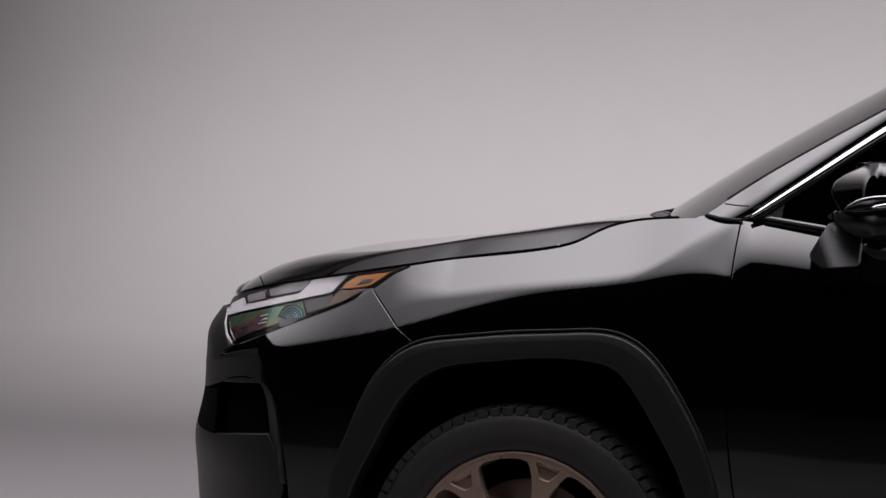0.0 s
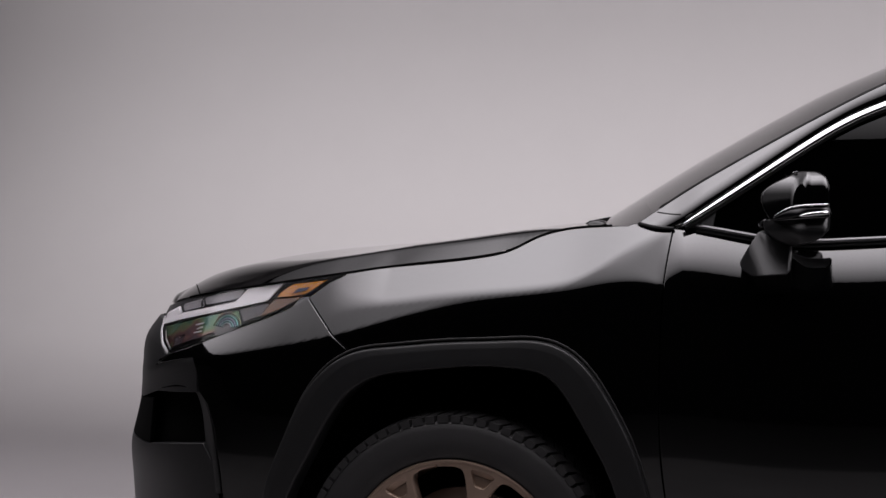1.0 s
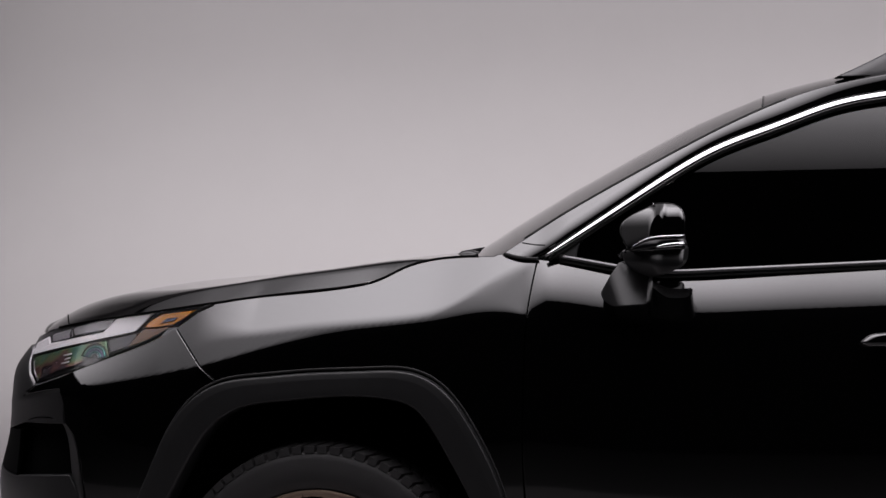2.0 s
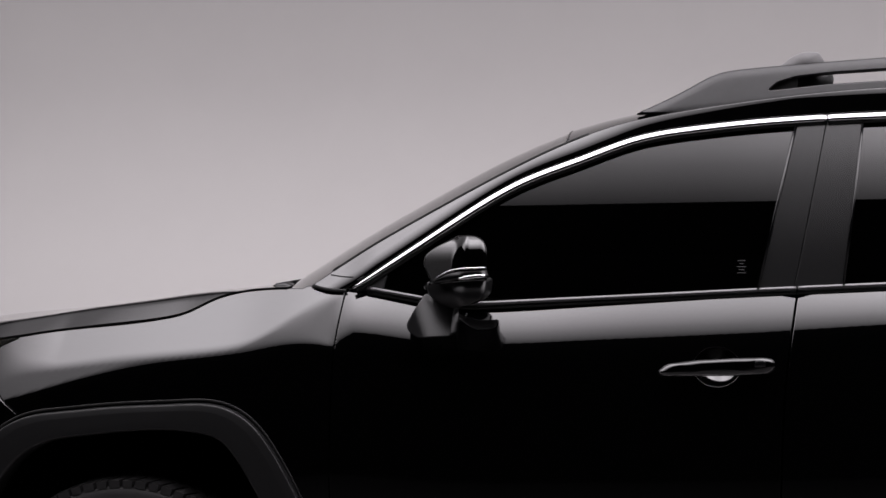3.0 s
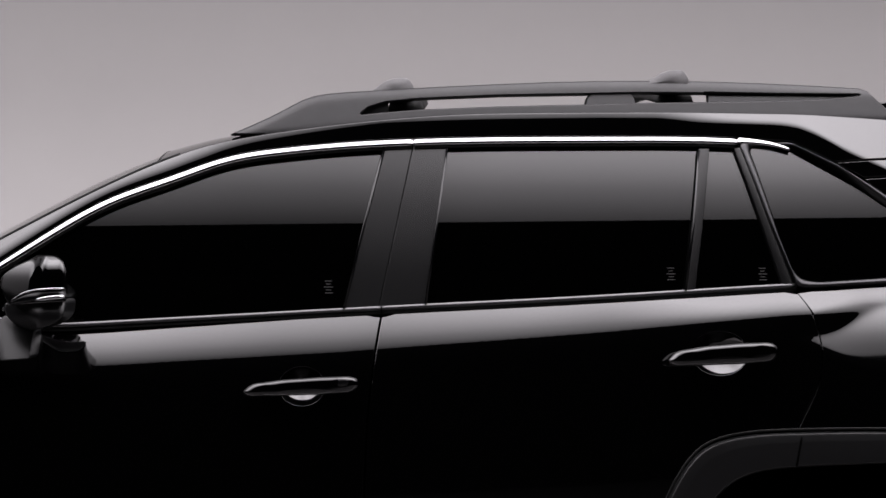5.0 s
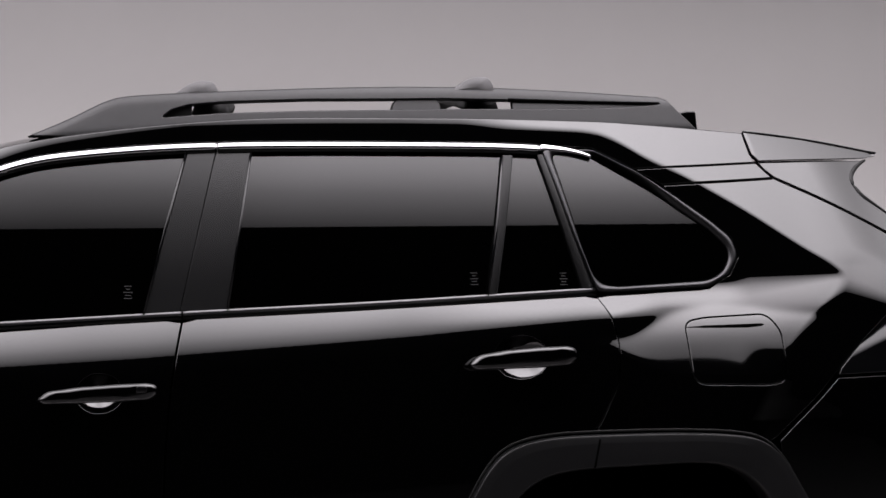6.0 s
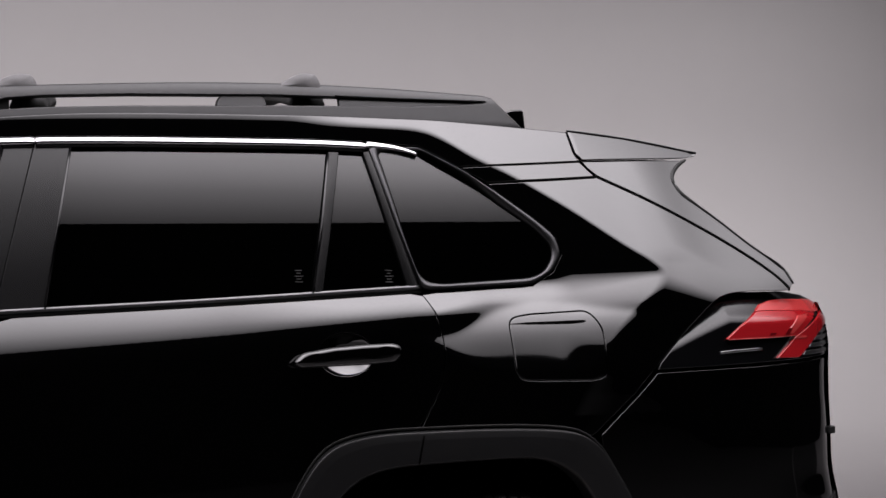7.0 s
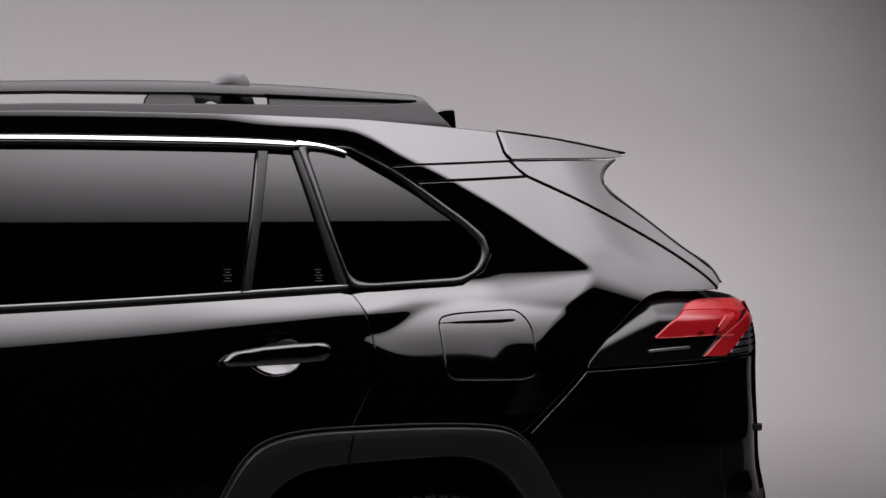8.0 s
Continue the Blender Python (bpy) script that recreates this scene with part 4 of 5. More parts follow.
for flank in (0, 1):
    mir = new("wing_mirror")
    mir.parent = car
    if flank:
        mir.scale = (1, -1, 1)
    tagged(mir, "gloss black wing mirror with a slim turn lamp")
    shell_out = rounded([(1.607, 1.192), (1.611, 1.214), (1.632, 1.229), (1.683, 1.254), (1.720, 1.253), (1.737, 1.243), (1.745, 1.222), (1.747, 1.160), (1.690, 1.157), (1.630, 1.152), (1.618, 1.170)], 0.009, 5)
    shell = slab("mirror_shell", shell_out, shellw, 0.135, PAINT, mir, 0.006)
    for v in shell.data.vertices:  # the inner rim lies further forward than the outer one
        if v.co.x > 1.68:
            v.co.x -= 0.20 * max(0.0, v.co.y + 1.02)
    under = rounded([(1.609, 1.152), (1.640, 1.160), (1.744, 1.166), (1.743, 1.134), (1.729, 1.119), (1.704, 1.108), (1.673, 1.101), (1.638, 1.112), (1.615, 1.130)], 0.010, 4)
    slab("mirror_base", under, underw, 0.135, BASE, mir, 0.007, label="dark grey lower mirror housing")
    for nm, m, pts, hh, dd, lb in (("turn_lamp", GLOSSTRIM, [(1.634, 1.156), (1.662, 1.166), (1.705, 1.173), (1.746, 1.175)], 0.0095, 0.006, "slim turn lamp strip"),
                                   ("turn_lamp_line", CHROME, [(1.637, 1.162), (1.664, 1.177), (1.705, 1.184), (1.744, 1.1855)], 0.0018, 0.010, "bright line in the turn lamp"),
                                   ("turn_lamp_line", CHROME, [(1.686, 1.162), (1.709, 1.1665), (1.744, 1.170)], 0.0042, 0.010, "bright line in the turn lamp")):
        L = curve(pts, 0.006)
        bar(nm, on(shellw, L, dd - 0.004), np.interp(np.linspace(0, 1, len(L)), [0, 0.3, 1], [hh * 0.3, hh, hh]), 0.006, m, mir, lb, lean=0.35)
    bar("mirror_hinge", [(1.600, -0.93, 1.143), (1.609, -0.95, 1.146), (1.620, -0.97, 1.152)], 0.006, 0.008, GLOSSTRIM, mir, "small gloss black hinge cap")
    foot = rounded([(1.600, 1.132), (1.560, 1.064), (1.567, 1.049), (1.587, 1.037), (1.663, 1.042), (1.665, 1.104)], 0.008, 4)
    slab("mirror_foot", foot, footw, 0.12, BASE, mir, 0.007, label="dark grey mirror foot")

# roof edge, roof, windscreen, bonnet
edge_up = curve([(1.330, 1.143), (1.409, 1.197), (1.517, 1.263), (1.639, 1.332), (1.762, 1.399), (1.886, 1.460), (2.0, 1.503), (2.15, 1.535), (2.33, 1.561), (2.59, 1.585), (2.85, 1.592), (3.10, 1.596), (3.30, 1.596)], 0.02)
EU = spl([(1.25, 1.09), (1.330, 1.143), (1.409, 1.197), (1.517, 1.263), (1.639, 1.332), (1.762, 1.399), (1.886, 1.460), (2.0, 1.503)])
def roofall(x, z):
    return np.where(np.asarray(x) < 3.3, roofedge(x, z), bodyw(x, np.maximum(z, 1.3)))


sl = bar("screen_seal", on(cantw, [q for q in edge_up if 1.372 < q[0] < 1.95], -0.0025), 0.0035, 0.004, RUBBER, car, "black seal beside the windscreen")
far(sl)
cj = bar("cowl_joint", on(cantw, curve([(1.336, 1.1445), (1.365, 1.1375), (1.398, 1.1340), (1.414, 1.1335)], 0.008), -0.001), 0.0036, 0.004, RUBBER, car, "black joint between fender and pillar")
far(cj)
bar("cowl_side_seam", on(cantw, curve([(1.374, 1.168), (1.398, 1.1645), (1.428, 1.163)], 0.01), -0.0012), 0.0022, 0.0018, RUBBER, car, "thin joint at the foot of the pillar")
cant = panel("roof_edge", loop_of(run(1.425, 3.30, lambda x: TOPLINE(x) + 0.003, 90), [(3.345, 1.528), (3.40, 1.500)], SEAM1, [(3.778, 1.530), (3.777, 1.586)], run(3.77, 3.33, lambda x: 1.586 + (3.77 - x) * 0.022), edge_up[::-1], [(1.365, 1.139), (1.405, 1.135)]), roofall, PAINT, car, 0.006, gap=0.002)
far(cant)
ROOFC = spl([(1.88, 1.533), (1.91, 1.542), (2.012, 1.567), (2.113, 1.586), (2.4, 1.630), (2.8, 1.646), (3.2, 1.645), (3.6, 1.622), (3.80, 1.600)])
EDGEZ = spl([(1.88, 1.458), (2.0, 1.502), (2.15, 1.534), (2.33, 1.560), (2.59, 1.583), (2.85, 1.590), (3.10, 1.594), (3.30, 1.594), (3.80, 1.583)])


def roof_f(u, v):
    x = 1.89 + 1.903 * u
    w = float(bodyw(x, EDGEZ(x)) if x > 3.3 else roofedge(x, EDGEZ(x))) + 0.002
    s = 2 * v - 1
    z = float(EDGEZ(x)) + (float(ROOFC(x)) - float(EDGEZ(x))) * (1 - abs(s) ** 2.2)
    return (x, s * w, z - 0.004 * abs(s) ** 8)


grid("roof", roof_f, 60, 30, PAINT, car)
bar("roof_lip", [roof_f(0.002, v) for v in np.linspace(0.03, 0.97, 40)], 0.003, 0.004, TRIM, car, "thin black lip over the windscreen")


SC = spl([(1.10, 1.120), (1.152, 1.153), (1.229, 1.202), (1.305, 1.249), (1.379, 1.294), (1.453, 1.335), (1.526, 1.376), (1.598, 1.415), (1.67, 1.453), (1.756, 1.493), (1.896, 1.549)])


def screen_f(u, v):
    s = 2 * v - 1
    q = abs(s) ** 1.8
    xc, xe = 1.10 + 0.79 * u, 1.345 + 0.545 * u
    zc, ze = float(SC(xc - 0.010)), float(EU(xe)) - 0.012
    return (xc + (xe - xc) * q, s * (float(cantw(xe, ze)) - 0.022), zc + (ze - zc) * q)


grid("windscreen", screen_f, 30, 30, SCREEN, car, "clear raked windscreen glass")
HC = spl([(-0.03, 0.912), (0.0, 0.934), (0.068, 0.972), (0.151, 1.009), (0.233, 1.031), (0.27, 1.039), (0.43, 1.059), (0.58, 1.071), (0.66, 1.079), (0.79, 1.095), (0.95, 1.116), (1.06, 1.131), (1.25, 1.138)])
HK = spl([(-0.03, 0.903), (0.1, 0.936), (0.2, 0.961), (0.28, 0.977), (0.36, 0.990), (0.431, 1.010), (0.504, 1.034), (0.577, 1.053), (0.663, 1.068), (0.789, 1.086), (0.858, 1.094), (1.0, 1.111), (1.1, 1.126), (1.25, 1.1375)])
HE = spl([(0.0, 0.905), (0.10, 0.934), (0.243, 0.966), (0.371, 0.987), (0.489, 1.005), (0.655, 1.030), (0.834, 1.054), (0.99, 1.073), (1.045, 1.087), (1.096, 1.112), (1.147, 1.129), (1.22, 1.137)])


def hood_f(u, v):
    s = 2 * v - 1
    a = abs(s)
    xf = -0.03 + 0.145 * a ** 3.2
    xr = 1.24 - 0.06 * (1 - a ** 2)
    x = xf + (xr - xf) * u ** 1.25
    xe = max(x, 0.10)
    we = float(half(xe, HE(xe))) - 0.004
    zc, ze, zk = float(HC(x)), float(HE(x)), float(HK(x))
    fall = float(np.interp(x, [0.35, 0.6, 1.05], [0.50, 0.55, 0.70]))
    ak = 1 - max(zk - ze, 0.002) / fall / we
    crown = zc - float(np.interp(x, [0.3, 0.8], [0.026, 0.006])) * min(a / ak, 1.0) ** 2
    dome = smin(np.float64(crown), np.float64(zk + 0.36 * (ak - a) * we), float(np.interp(x, [0.2, 0.6], [0.030, 0.008])))
    z = float(smin(np.float64(dome), np.float64(ze + fall * we * (1 - a)), 0.003))
    if u < 0.04:
        z -= 0.014 * (1 - u / 0.04) ** 2
    return (x, s * we, z)


hood = grid("bonnet", hood_f, 90, 260, PAINT, car)
fix(hood)
for flank in (1, -1):
    bar("bonnet_gap", [(x, -flank * (float(half(x, z)) + 0.0005), z) for x, z in [(q, float(HE(q)) - 0.003) for q in np.linspace(0.20, 0.65, 24)] + HOODCUT[2:-4]], 0.0028, 0.0025, DARK, car, "thin black gap beside the bonnet")
    bar("bonnet_lip_joint", [(x, -flank * abs(y), z + 0.001) for x, y, z in (hood_f(0.165 - 0.035 * t, 0.004 + 0.07 * t) for t in np.linspace(0, 1, 10))], 0.0016, 0.002, DARK, car, "short joint in the bonnet's front lip")
cowl = grid("cowl", lambda u, v: (1.13 + 0.20 * u + 0.06 * abs(2 * v - 1) ** 2, (2 * v - 1) * 0.70, 1.105 + 0.012 * math.sin(3.1 * u)), 6, 30, TRIM, car, "black plastic cowl below the windscreen")
for y in (-0.36, 0.18):
    w = new("wiper")
    w.parent = car
    tagged(w, "black wiper with a raised pivot")
    pillow("pivot", [(1.165 + 0.03 * math.cos(a), 1.128 + 0.016 * math.sin(a)) for a in np.linspace(0, 2 * math.pi, 20)[:-1]], [(0.7, y - 0.03), (1, y - 0.02), (1, y + 0.02), (0.7, y + 0.03)], TRIM, w)
    bar("arm", [(1.15 + 0.08 * t, y - 0.02 + 0.5 * t, 1.135 + 0.01 * math.sin(3 * t)) for t in np.linspace(0, 1, 10)], 0.007, 0.008, TRIM, w)

# roof rails and load bars
RAILTOP = spl([(2.050, 1.538), (2.169, 1.597), (2.235, 1.631), (2.29, 1.641), (2.381, 1.649), (2.566, 1.662), (2.832, 1.677), (3.10, 1.683), (3.353, 1.679), (3.555, 1.671)])
RAILLOW = spl([(2.2, 1.538), (2.395, 1.557), (2.645, 1.574), (3.04, 1.583), (3.378, 1.582), (3.650, 1.582)])


def railw(x, z):
    """The rail's outer face: its crest rolls in at the top, its foot tucks under."""
    x, z = np.asarray(x, float), np.asarray(z, float)
    soft = lambda t, k: k * np.logaddexp(0, t / k)
    return 0.614 - 0.42 * (z - 1.6) - 0.8 * soft(z - RAILTOP(x) + 0.010, 0.004) - 0.35 * soft(RAILLOW(x) + 0.012 - z, 0.003)


for flank in (0, 1):
    rail = new("roof_rail")
    rail.parent = car
    if flank:
        rail.scale = (1, -1, 1)
    tagged(rail, "matt dark grey raised roof rail")
    top = curve([(2.050, 1.538), (2.169, 1.597), (2.235, 1.631), (2.29, 1.641), (2.381, 1.649), (2.566, 1.662), (2.832, 1.677), (3.10, 1.683), (3.353, 1.679), (3.555, 1.671)], 0.03)
    low = curve([(3.650, 1.582), (3.378, 1.582), (3.04, 1.583), (2.645, 1.574), (2.395, 1.557), (2.2, 1.538)], 0.03)
    slot_ = rounded([(2.345, 1.588), (2.48, 1.602), (2.68, 1.613), (2.876, 1.620), (3.02, 1.626), (3.174, 1.630), (3.36, 1.636), (3.46, 1.641), (3.556, 1.6515), (3.556, 1.6545), (3.36, 1.653), (3.168, 1.652), (3.012, 1.651), (2.874, 1.646), (2.68, 1.640), (2.487, 1.629), (2.407, 1.620), (2.367, 1.607)], 0.006)
    slab("rail_body", [loop_of(top, [(3.575, 1.664)], low), slot_], railw, 0.045, RAIL, rail, 0.011)
    slab("slot_end", [(2.335, 1.575), (2.415, 1.583), (2.415, 1.632), (2.335, 1.625)], 0.594, 0.02, RUBBER, rail, 0.03, label="black end of the rail slot")
    slab("rail_recess", [(3.180, 1.622), (3.56, 1.632), (3.56, 1.660), (3.180, 1.658)], lambda x, z: railw(x, z) - 0.006, 0.02, RAIL, rail, 0.02, label="dark grey recessed face of the rail")
    bar("rail_groove", [(x, -float(railw(x, 1.654)) + 0.002, 1.6525 + 0.001 * t) for x, t in zip(np.linspace(3.17, 3.55, 24), np.linspace(0, 1, 24))], np.linspace(0.0042, 0.0012, 24), 0.003, DARK, rail, "thin black shadow gap along the rail")
    slab("rail_pad", rounded([(2.880, 1.612), (3.006, 1.618), (2.998, 1.652), (2.902, 1.652), (2.888, 1.640)], 0.014), lambda x, z: railw(x, z) - 0.007, 0.03, RAIL, rail, 0.008, label="rounded dark grey mounting pad")
    bar("rail_base_seal", [(x, -float(railw(x, 1.585)) + 0.004, zz) for x, zz in curve([(2.33, 1.5535), (2.645, 1.572), (3.04, 1.5805), (3.30, 1.580)], 0.03)], 0.003, 0.004, DARK, rail, "black gap under the rail")
for x0, z0, xm, zm in ((2.428, 1.656, 2.505, 1.690), (3.090, 1.684, 3.092, 1.715)):
    lb = new("load_bar")
    lb.parent = car
    tagged(lb, "dark load bar across the roof rails with pale end feet")
    bar_out = rounded([(-0.044, -0.022), (-0.030, 0.016), (0.030, 0.018), (0.046, -0.022)], 0.012, 4)
    rows = []
    for k in range(13):
        y = -0.52 + 1.04 * k / 12
        q = 1 - (abs(y) / 0.52) ** 2
        rows.append([(x0 + 0.03 + (xm - x0 - 0.03) * q + a, y, z0 - 0.03 + (zm - z0 + 0.03) * q + c) for a, c in bar_out])
    n0 = len(bar_out)
    cb = obj("bar", [v for r in rows for v in r], [(r * n0 + i, r * n0 + (i + 1) % n0, (r + 1) * n0 + (i + 1) % n0, (r + 1) * n0 + i) for r in range(12) for i in range(n0)] + [tuple(range(n0)), tuple(12 * n0 + i for i in range(n0))], RUBBER, lb)
    fix(cb)
    for s_ in (-1, 1):
        loop = rounded([(x0 - 0.062, z0 - 0.014), (x0 - 0.022, z0 + 0.017), (x0 + 0.004, z0 + 0.026), (x0 + 0.036, z0 + 0.025), (x0 + 0.050, z0 + 0.004), (x0 + 0.052, z0 - 0.020)], 0.010, 5)
        pillow("foot", loop, [(0.9, s_ * 0.50), (1, s_ * 0.51), (1, s_ * 0.56), (0.97, s_ * 0.572, 0, 0), (0.90, s_ * 0.578)], FOOT, lb, "pale grey plastic end foot")
fin = slab("aerial", rounded([(3.70, 1.63), (3.79, 1.690), (3.845, 1.708), (3.879, 1.709), (3.882, 1.60), (3.70, 1.60)], 0.008), lambda x, z: 0.028 - 0.2 * (np.asarray(z) - 1.62), 0.05, PAINT, car, 0.02, label="gloss black shark-fin aerial")

# tailgate, spoiler, rear lamps, rear bumper
def gatew(x, z):
    x, z = np.asarray(x, float), np.asarray(z, float)
    return pillarw(x, z) - 0.004


gate_out = loop_of([(x + 0.009, z + 0.003) for x, z in GATEGAP], [(4.388, 1.20), (4.376, 1.234), (4.324, 1.274), (4.208, 1.360), (4.13, 1.414), (4.097, 1.440), (4.087, 1.470), (4.104, 1.496), (4.168, 1.533), (3.86, 1.512), (3.798, 1.509), (3.812, 1.489)])
gate = new("tailgate")
gate.parent = car
tagged(gate, "gloss black raked tailgate")
for flank in (0, 1):
    g = panel("gate_side", gate_out, gatew, PAINT, gate, 0.008) if not flank else far(g, gate)
edge = curve([(4.168, 1.533), (4.104, 1.496), (4.087, 1.470), (4.097, 1.440), (4.13, 1.414), (4.208, 1.360), (4.324, 1.274), (4.376, 1.234), (4.388, 1.20)], 0.012)


def rear_glass(u, v):
    x, z = edge[min(len(edge) - 1, round(u * (len(edge) - 1)))]
    s = 2 * v - 1
    return (x - 0.015 * (1 - s * s) - 0.002, s * (float(gatew(x, z)) - 0.03), z)


for flank in (1, -1):
    bar("window_rubber", [(x + 0.002, flank * -(float(gatew(x, z)) - 0.004), z) for x, z in edge], np.interp(np.linspace(0, 1, len(edge)), [0, 0.1, 0.3, 0.4, 1], [0.003, 0.006, 0.006, 0.003, 0.003]), 0.006, RUBBER, gate, "thin black edge of the rear window")
grid("rear_window", rear_glass, len(edge) - 1, 24, GLASS, gate, "dark tinted rear window")


def gate_low(u, v):
    z = 1.15 - 0.56 * u
    y = (2 * v - 1) * 0.56
    x1 = float(TAIL(z))
    x = 3.8 + (x1 - 3.8) * (1 - (abs(y) / 0.82) ** 3.2) ** (1 / 3.2) - 0.012
    return (x - 0.12 * max(0, 0.2 - u), y, z)


grid("gate_skin", gate_low, 16, 24, PAINT, gate)

sp_out = [(3.782, 1.589), (3.969, 1.580), (4.212, 1.554), (4.208, 1.545), (4.168, 1.537), (3.86, 1.516), (3.798, 1.511), (3.784, 1.530)]


def spoilw(x, z):
    x, z = np.asarray(x, float), np.asarray(z, float)
    return np.interp(x, [3.79, 4.20], [0.585, 0.430]) + 0.85 * (1.575 - z)


spoiler = new("spoiler")
spoiler.parent = car
tagged(spoiler, "gloss black roof spoiler")
for flank in (0, 1):
    sp = panel("spoiler_side", sp_out, spoilw, PAINT, spoiler, 0.014) if not flank else far(sp, spoiler)
sp_top = curve([(3.782, 1.589), (3.969, 1.580), (4.212, 1.554)], 0.03)
grid("spoiler_top", lambda u, v: (sp_top[round(u * (len(sp_top) - 1))][0] + 0.01 * (1 - (2 * v - 1) ** 2), (2 * v - 1) * float(spoilw(*sp_top[round(u * (len(sp_top) - 1))])) * 0.995, sp_top[round(u * (len(sp_top) - 1))][1] + 0.012 * (1 - (2 * v - 1) ** 4) - 0.003), len(sp_top) - 1, 20, PAINT, spoiler)
for flank in (1, -1):
    bar("spoiler_edge", [(x, flank * -(float(spoilw(x, z)) - 0.002), z + 0.001) for x, z in sp_top], 0.0025, 0.004, TRIM, spoiler, "thin dark upper edge of the spoiler")
grid("spoiler_under", lambda u, v: (3.84 + 0.33 * u, (2 * v - 1) * (0.50 - 0.12 * u), 1.522 + 0.020 * u), 4, 6, TRIM, spoiler, "black spoiler underside")

XR = [4.30 + 0.02 * i for i in range(10)] + [4.505 + 0.012 * i for i in range(12)] + [4.645, 4.652]
def rearlampw(x, z):
    z = np.asarray(z, float)
    t = np.maximum(z - 1.10 + 0.35 * np.maximum(4.12 - np.asarray(x, float), 0), 0)
    return half(x, z) + 0.006 - 0.85 * (np.where(t < 0.02, t * t / 0.04, t - 0.01))


TL_OUT = loop_of([(3.884, 0.996)], TAILSEAM[1:], [(4.47, 1.170), (4.56, 1.150), (4.61, 1.11), (4.625, 1.05), (4.60, 1.012), (4.40, 1.008), (4.152, 1.002)])
for flank in (0, 1):
    tl = new("rear_lamp")
    tl.parent = car
    if flank:
        tl.scale = (1, -1, 1)
    tagged(tl, "smoked rear lamp with red lens sections")
    panel("housing", TL_OUT, up(rearlampw, -0.002), GLOSSTRIM, tl, 0.007, label="smoked black lamp housing")
    panel("red_lens", [(4.100, 1.064), (4.147, 1.094), (4.217, 1.130), (4.240, 1.131), (4.40, 1.130), (4.47, 1.124), (4.36, 1.071), (4.33, 1.067)], up(rearlampw, 0.007), RED, tl, 0.006, label="red main lens", gap=0.0004)
    # Paler colour here paints the softbox reflection along the top of the red lens.
    panel("red_sheen_strip", [(4.219, 1.132), (4.245, 1.147), (4.290, 1.157), (4.342, 1.160), (4.50, 1.157), (4.565, 1.142), (4.52, 1.130), (4.475, 1.126), (4.40, 1.132), (4.24, 1.133)], up(rearlampw, 0.0075), PINK, tl, 0.006, label="pale red upper lens", gap=0.0004)
    panel("red_inner_bar", [(4.302, 1.072), (4.367, 1.119), (4.428, 1.123), (4.336, 1.072)], up(rearlampw, 0.0095), PINK, tl, 0.01, label="lighter red inner bar")
    panel("red_leg", [(4.258, 1.013), (4.346, 1.066), (4.44, 1.102), (4.520, 1.126), (4.57, 1.138), (4.575, 1.112), (4.46, 1.068), (4.350, 1.011)], up(rearlampw, 0.008), RED, tl, 0.010, label="red lower lens")
    panel("leg_band", [(4.332, 1.060), (4.348, 1.0685), (4.402, 1.0665), (4.388, 1.058)], up(rearlampw, 0.0095), PINK, tl, 0.01, label="lighter band across the lower lens")
    panel("dark_slot", rounded([(4.240, 1.070), (4.262, 1.071), (4.268, 1.077), (4.244, 1.077)], 0.002), up(rearlampw, 0.0105), DEEPRED, tl, 0.02, edge=0, lip=0)
    panel("dark_slot", rounded([(4.298, 1.071), (4.318, 1.072), (4.332, 1.087), (4.316, 1.087)], 0.002), up(rearlampw, 0.0112), DEEPRED, tl, 0.02, edge=0, lip=0)
    bar("lens_edge", on(rearlampw, curve([(4.101, 1.0635), (4.20, 1.0645), (4.345, 1.068)], 0.02), 0.006), 0.0012, 0.0015, PINK, tl, "bright lower edge of the red lens")
    for k in range(5):
        panel("reflector_rib", [(4.372 + 0.034 * k, 1.016 + 0.018 * k), (4.585 + 0.004 * k, 1.018 + 0.018 * k), (4.588 + 0.003 * k, 1.030 + 0.018 * k), (4.390 + 0.034 * k, 1.028 + 0.018 * k)], up(rearlampw, 0.0005), SATIN, tl, 0.014, edge=0, roll=0.001, label="clear ribbed reflector")
    bar("silver_dash", on(rearlampw, curve([(4.078, 1.032), (4.12, 1.0345), (4.215, 1.038)], 0.012), 0.0005), 0.0032, 0.002, SATIN, tl, "thin silver dash")

rb = panel("rear_bumper", loop_of([p for p in ARCH_R[::-1] if p[0] > 3.725 and p[1] > 0.45][::1][::-1], [(3.88, 0.45)], [(float(TAIL(z)) - 0.004, z) for z in np.linspace(0.45, 1.003, 22)], [(4.60, 1.006), (4.40, 1.001), (4.15, 0.995), (3.885, 0.990), (3.822, 0.934), (3.768, 0.890), (3.722, 0.852)]), half, PAINT, car, 0.014, xs=[3.74 + 0.02 * i for i in range(28)] + XR, label="gloss black rear bumper side")
far(rb)
lowb = panel("rear_skid", loop_of([(3.90, 0.36)], [(float(TAIL(z)) - 0.002, z) for z in np.linspace(0.36, 0.66, 10)], [(4.45, 0.62), (4.1, 0.50), (3.9, 0.46)]), up(half, 0.008), PLASTIC, car, 0.02, xs=[3.9 + 0.02 * i for i in range(20)] + XR, label="dark grey plastic rear skirt")
far(lowb)
clip = slab("bumper_clip", rounded([(4.548, 0.793), (4.572, 0.795), (4.572, 0.815), (4.548, 0.813)], 0.004), 0.56, 0.03, RUBBER, car, label="small black reflector clip on the bumper corner")

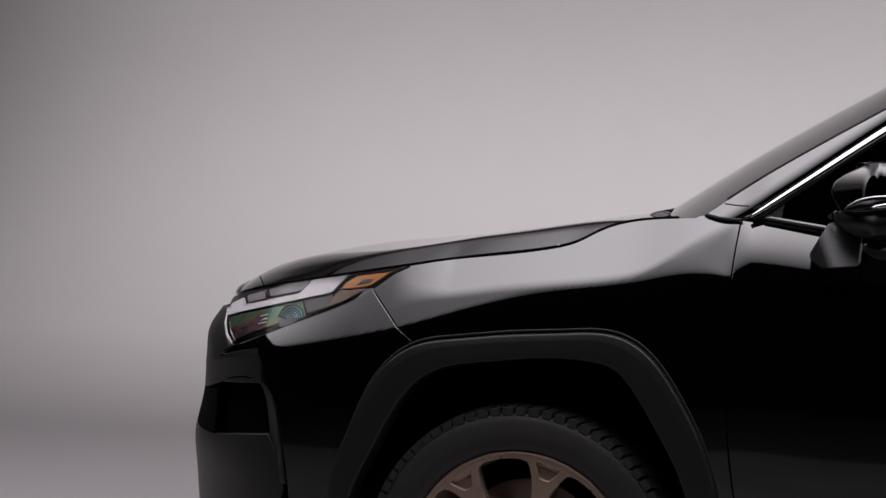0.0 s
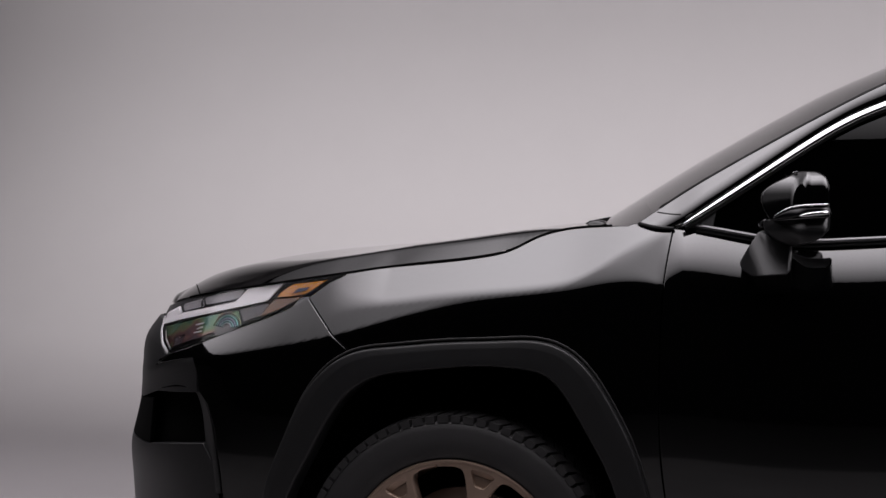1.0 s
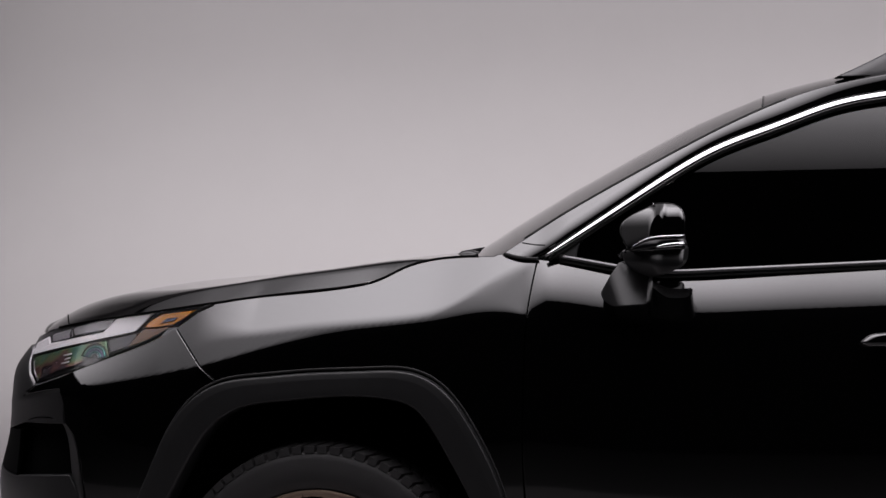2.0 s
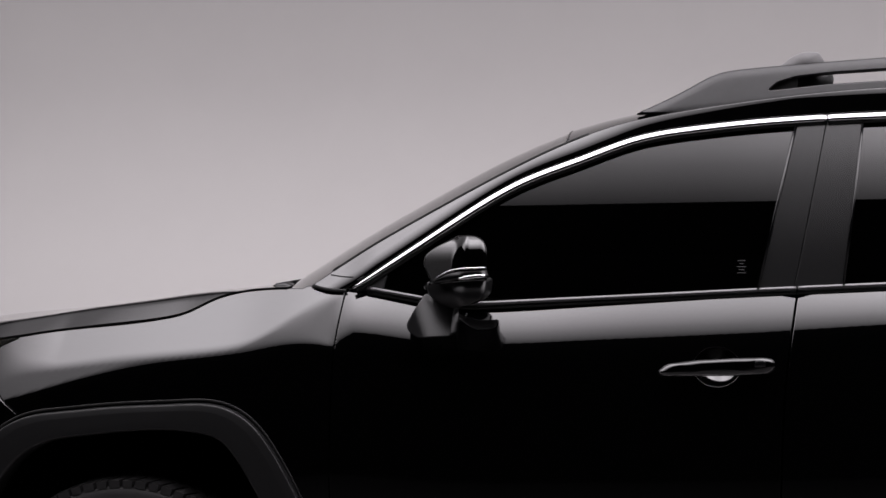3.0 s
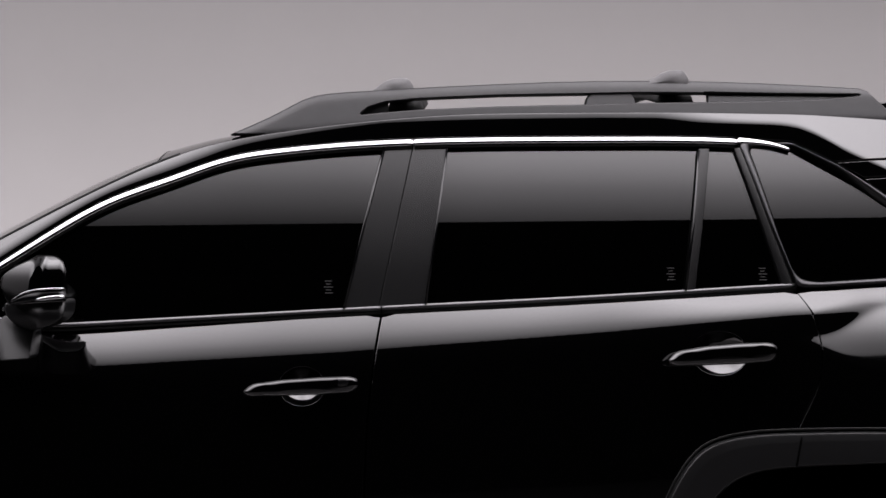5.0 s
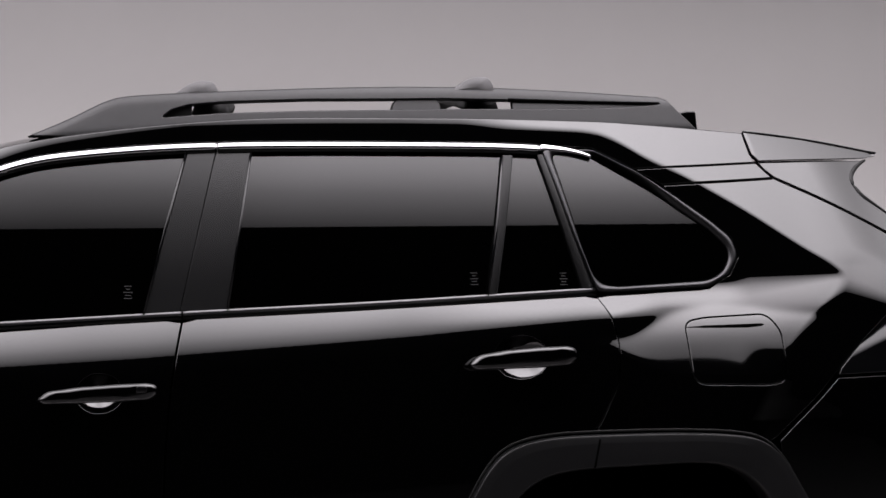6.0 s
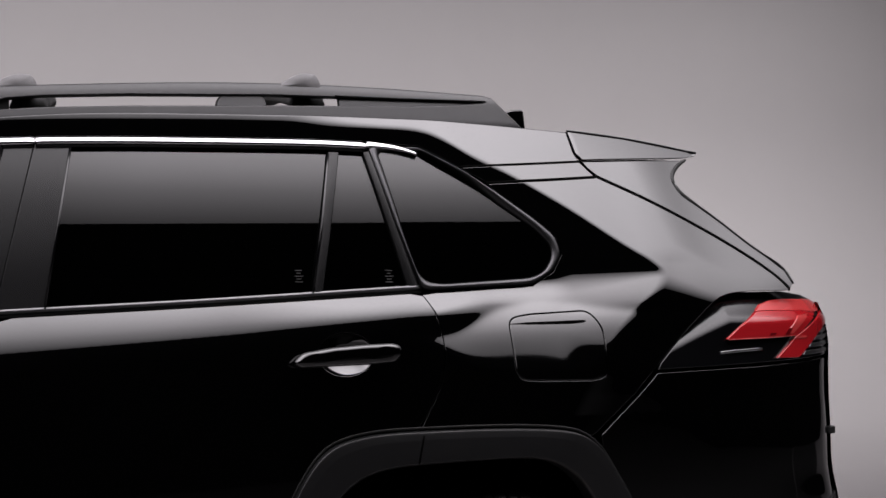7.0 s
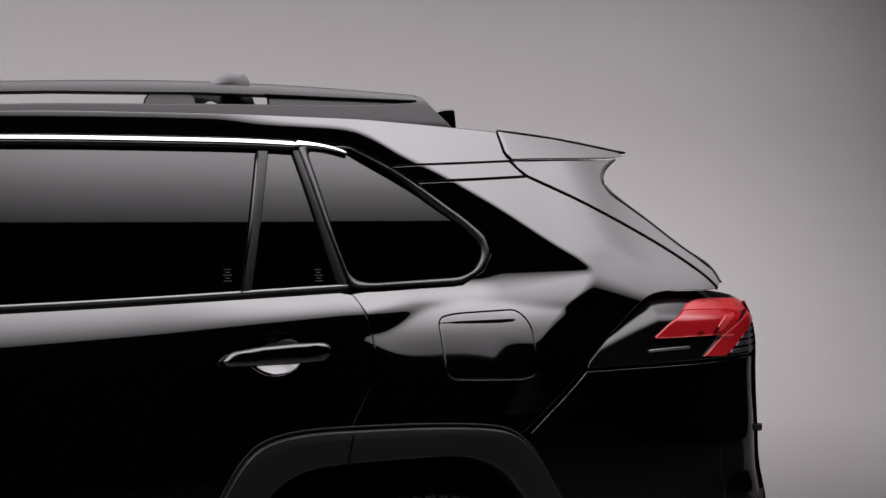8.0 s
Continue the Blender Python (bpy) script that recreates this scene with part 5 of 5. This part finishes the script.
# sill, then black slabs that stand in for the shade of inner body and cabin
silln = panel("sill", loop_of(run(1.41, 2.92, lambda x: 0.30), [(2.93, 0.395)], run(2.92, 1.42, lambda x: 0.395)), up(half, 0.01), PLASTIC, car, 0.03, label="dark grey plastic sill")
far(silln)
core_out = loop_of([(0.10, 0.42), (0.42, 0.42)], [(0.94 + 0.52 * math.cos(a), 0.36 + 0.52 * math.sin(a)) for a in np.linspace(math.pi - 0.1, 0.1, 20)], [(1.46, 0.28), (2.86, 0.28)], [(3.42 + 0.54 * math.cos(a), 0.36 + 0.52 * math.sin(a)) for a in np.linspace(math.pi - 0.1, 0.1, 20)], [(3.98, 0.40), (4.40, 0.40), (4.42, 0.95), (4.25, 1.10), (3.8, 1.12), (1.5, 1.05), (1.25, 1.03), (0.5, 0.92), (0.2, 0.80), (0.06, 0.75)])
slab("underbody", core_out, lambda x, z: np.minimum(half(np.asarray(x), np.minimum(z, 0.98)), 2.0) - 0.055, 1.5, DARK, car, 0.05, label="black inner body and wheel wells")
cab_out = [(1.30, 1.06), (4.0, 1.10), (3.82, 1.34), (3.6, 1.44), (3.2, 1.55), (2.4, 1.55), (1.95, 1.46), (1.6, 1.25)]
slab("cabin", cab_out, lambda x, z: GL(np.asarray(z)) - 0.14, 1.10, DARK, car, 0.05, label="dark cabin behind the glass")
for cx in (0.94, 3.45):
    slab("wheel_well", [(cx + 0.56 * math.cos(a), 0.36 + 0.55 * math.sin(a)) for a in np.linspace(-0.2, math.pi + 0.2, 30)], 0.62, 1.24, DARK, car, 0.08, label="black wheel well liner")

# wheels
def lathe(name, prof, n, material, parent, c, label=""):
    verts = [(c[0] + r * math.cos(a), c[1] + y, c[2] + r * math.sin(a)) for a in np.linspace(0, 2 * math.pi, n, endpoint=False) for r, y in prof]
    k = len(prof)
    faces = [(i * k + j, ((i + 1) % n) * k + j, ((i + 1) % n) * k + j + 1, i * k + j + 1) for i in range(n) for j in range(k - 1)]
    ob = obj(name, verts, faces, material, parent, label)
    fix(ob)
    return ob


def wheel(cx, cz):
    wh = tagged(new("wheel"), "bronze alloy wheel with a black all-terrain tyre")
    wh.parent = car
    tyre = lathe("tyre", [(0.245, 0.03), (0.2585, 0.010), (0.265, 0.002), (0.282, -0.005), (0.305, -0.005), (0.324, -0.003), (0.336, 0.000), (0.3425, 0.005), (0.3455, 0.014), (0.347, 0.04), (0.3505, 0.06), (0.352, 0.12), (0.351, 0.19), (0.345, 0.21), (0.30, 0.225), (0.25, 0.20)], 120, TYRE, wh, (cx, -0.915, cz), "black all-terrain tyre")
    for i in range(74):
        a = 2 * math.pi * i / 74
        for row, (y0, y1, da) in enumerate(((0.000, 0.055, 0.0), (0.065, 0.115, 0.5), (0.125, 0.175, 0.0))):
            if math.sin(a) < 0.1 and cx > 2:
                continue
            aa = a + da * 2 * math.pi / 74
            hw = 0.5 * 2 * math.pi / 74 * (0.80 if i % 2 else 0.70)
            v = []
            for q, yy in ((-1, y0), (1, y0), (1, y1), (-1, y1)):
                for r in (0.345 if row or yy > 0.01 else 0.340, 0.3595 if row or yy > 0.01 else 0.3560):
                    b = aa + q * hw + (0.02 if yy == y1 else -0.02) * (1 if row % 2 else -1)
                    v.append((cx + r * math.cos(b), -0.915 + yy, cz + r * math.sin(b)))
            BLOCKS.append((wh, tyre, v))
    lathe("rim_barrel", [(0.2575, 0.016), (0.2575, 0.007), (0.2555, 0.005), (0.2505, 0.005), (0.2475, 0.010), (0.2425, 0.018), (0.238, 0.05), (0.222, 0.19)], 96, BRONZE, wh, (cx, -0.915, cz), "bronze rim lip")
    arm = [(0.045, 24), (0.075, 14.5), (0.11, 10), (0.16, 7.0), (0.18, 7.2), (0.205, 8.8), (0.225, 10.3), (0.2365, 12), (0.241, 16), (0.2415, 21), (0.2415, 25.72), (0.2515, 25.72), (0.2515, 20), (0.2515, 15), (0.2515, 10), (0.2515, 5), (0.2515, 0)]
    arm = arm + [(r, -t) for r, t in arm[::-1][1:]]
    face = lambda x, z: 0.889 + 0.08 * np.minimum(np.hypot(np.asarray(x) - cx, np.asarray(z) - cz), 0.25)
    for k in range(7):
        a0 = 1.278 + k * 2 * math.pi / 7
        rot = lambda r, t: (cx + r * math.cos(a0) - t * math.sin(a0), cz + r * math.sin(a0) + t * math.cos(a0))
        shape = [rot(r * math.cos(math.radians(t)), r * math.sin(math.radians(t))) for r, t in arm]
        hole = rounded([rot(*q) for q in [(0.205, -0.010), (0.237, -0.029), (0.2405, 0.0), (0.237, 0.029), (0.205, 0.010)]], 0.005)
        floor_ = rounded([rot(*q) for q in [(0.200, -0.012), (0.2275, -0.028), (0.229, 0.0), (0.2275, 0.028), (0.200, 0.012)]], 0.004)
        sp_ = slab("spoke", [rounded(shape, 0.004), hole], face, 0.04, BRONZE, wh, 0.014)
        slab("spoke_pocket", floor_, 0.895, 0.02, BRONZE, wh, 0.03)
        rim_ = [(0.2425, -0.034), (0.2455, 0.0), (0.2425, 0.034), (0.2265, 0.032), (0.2275, 0.0), (0.2265, -0.032)]
        obj("pocket_slope", [(*rot(*q), 0)[0:1] + (-0.9055 if i < 3 else -0.894,) + rot(*q)[1:] for i, q in enumerate(rim_)], [(0, 1, 4, 5), (1, 2, 3, 4)], BRONZE, wh)
    lathe("hub_cap", [(0.001, 0.015), (0.03, 0.016), (0.036, 0.022), (0.055, 0.03), (0.058, 0.06)], 32, BRONZE, wh, (cx, -0.912, cz), "bronze hub centre")
    lathe("brake_disc", [(0.06, 0.105), (0.176, 0.105), (0.176, 0.125), (0.06, 0.125)], 64, SATIN, wh, (cx, -0.912, cz), "dull metal brake disc")
    return wh


BLOCKS = []
wheels = [wheel(0.935, 0.362), wheel(3.50, 0.362)]
for wh, tyre, v in BLOCKS:
    obj("tread_block", v, [(0, 2, 4, 6), (1, 7, 5, 3), (0, 1, 3, 2), (2, 3, 5, 4), (4, 5, 7, 6), (6, 7, 1, 0)], TYRE, wh, smooth=False)
for wh in wheels:
    w2 = copy_thing(wh, Matrix.Identity(4))
    w2.parent = car
    w2.scale = (1, -1, 1)

for d in (d1, d2):
    o = copy_thing(d, Matrix.Identity(4))
    o.parent = car
    o.scale = (1, -1, 1)
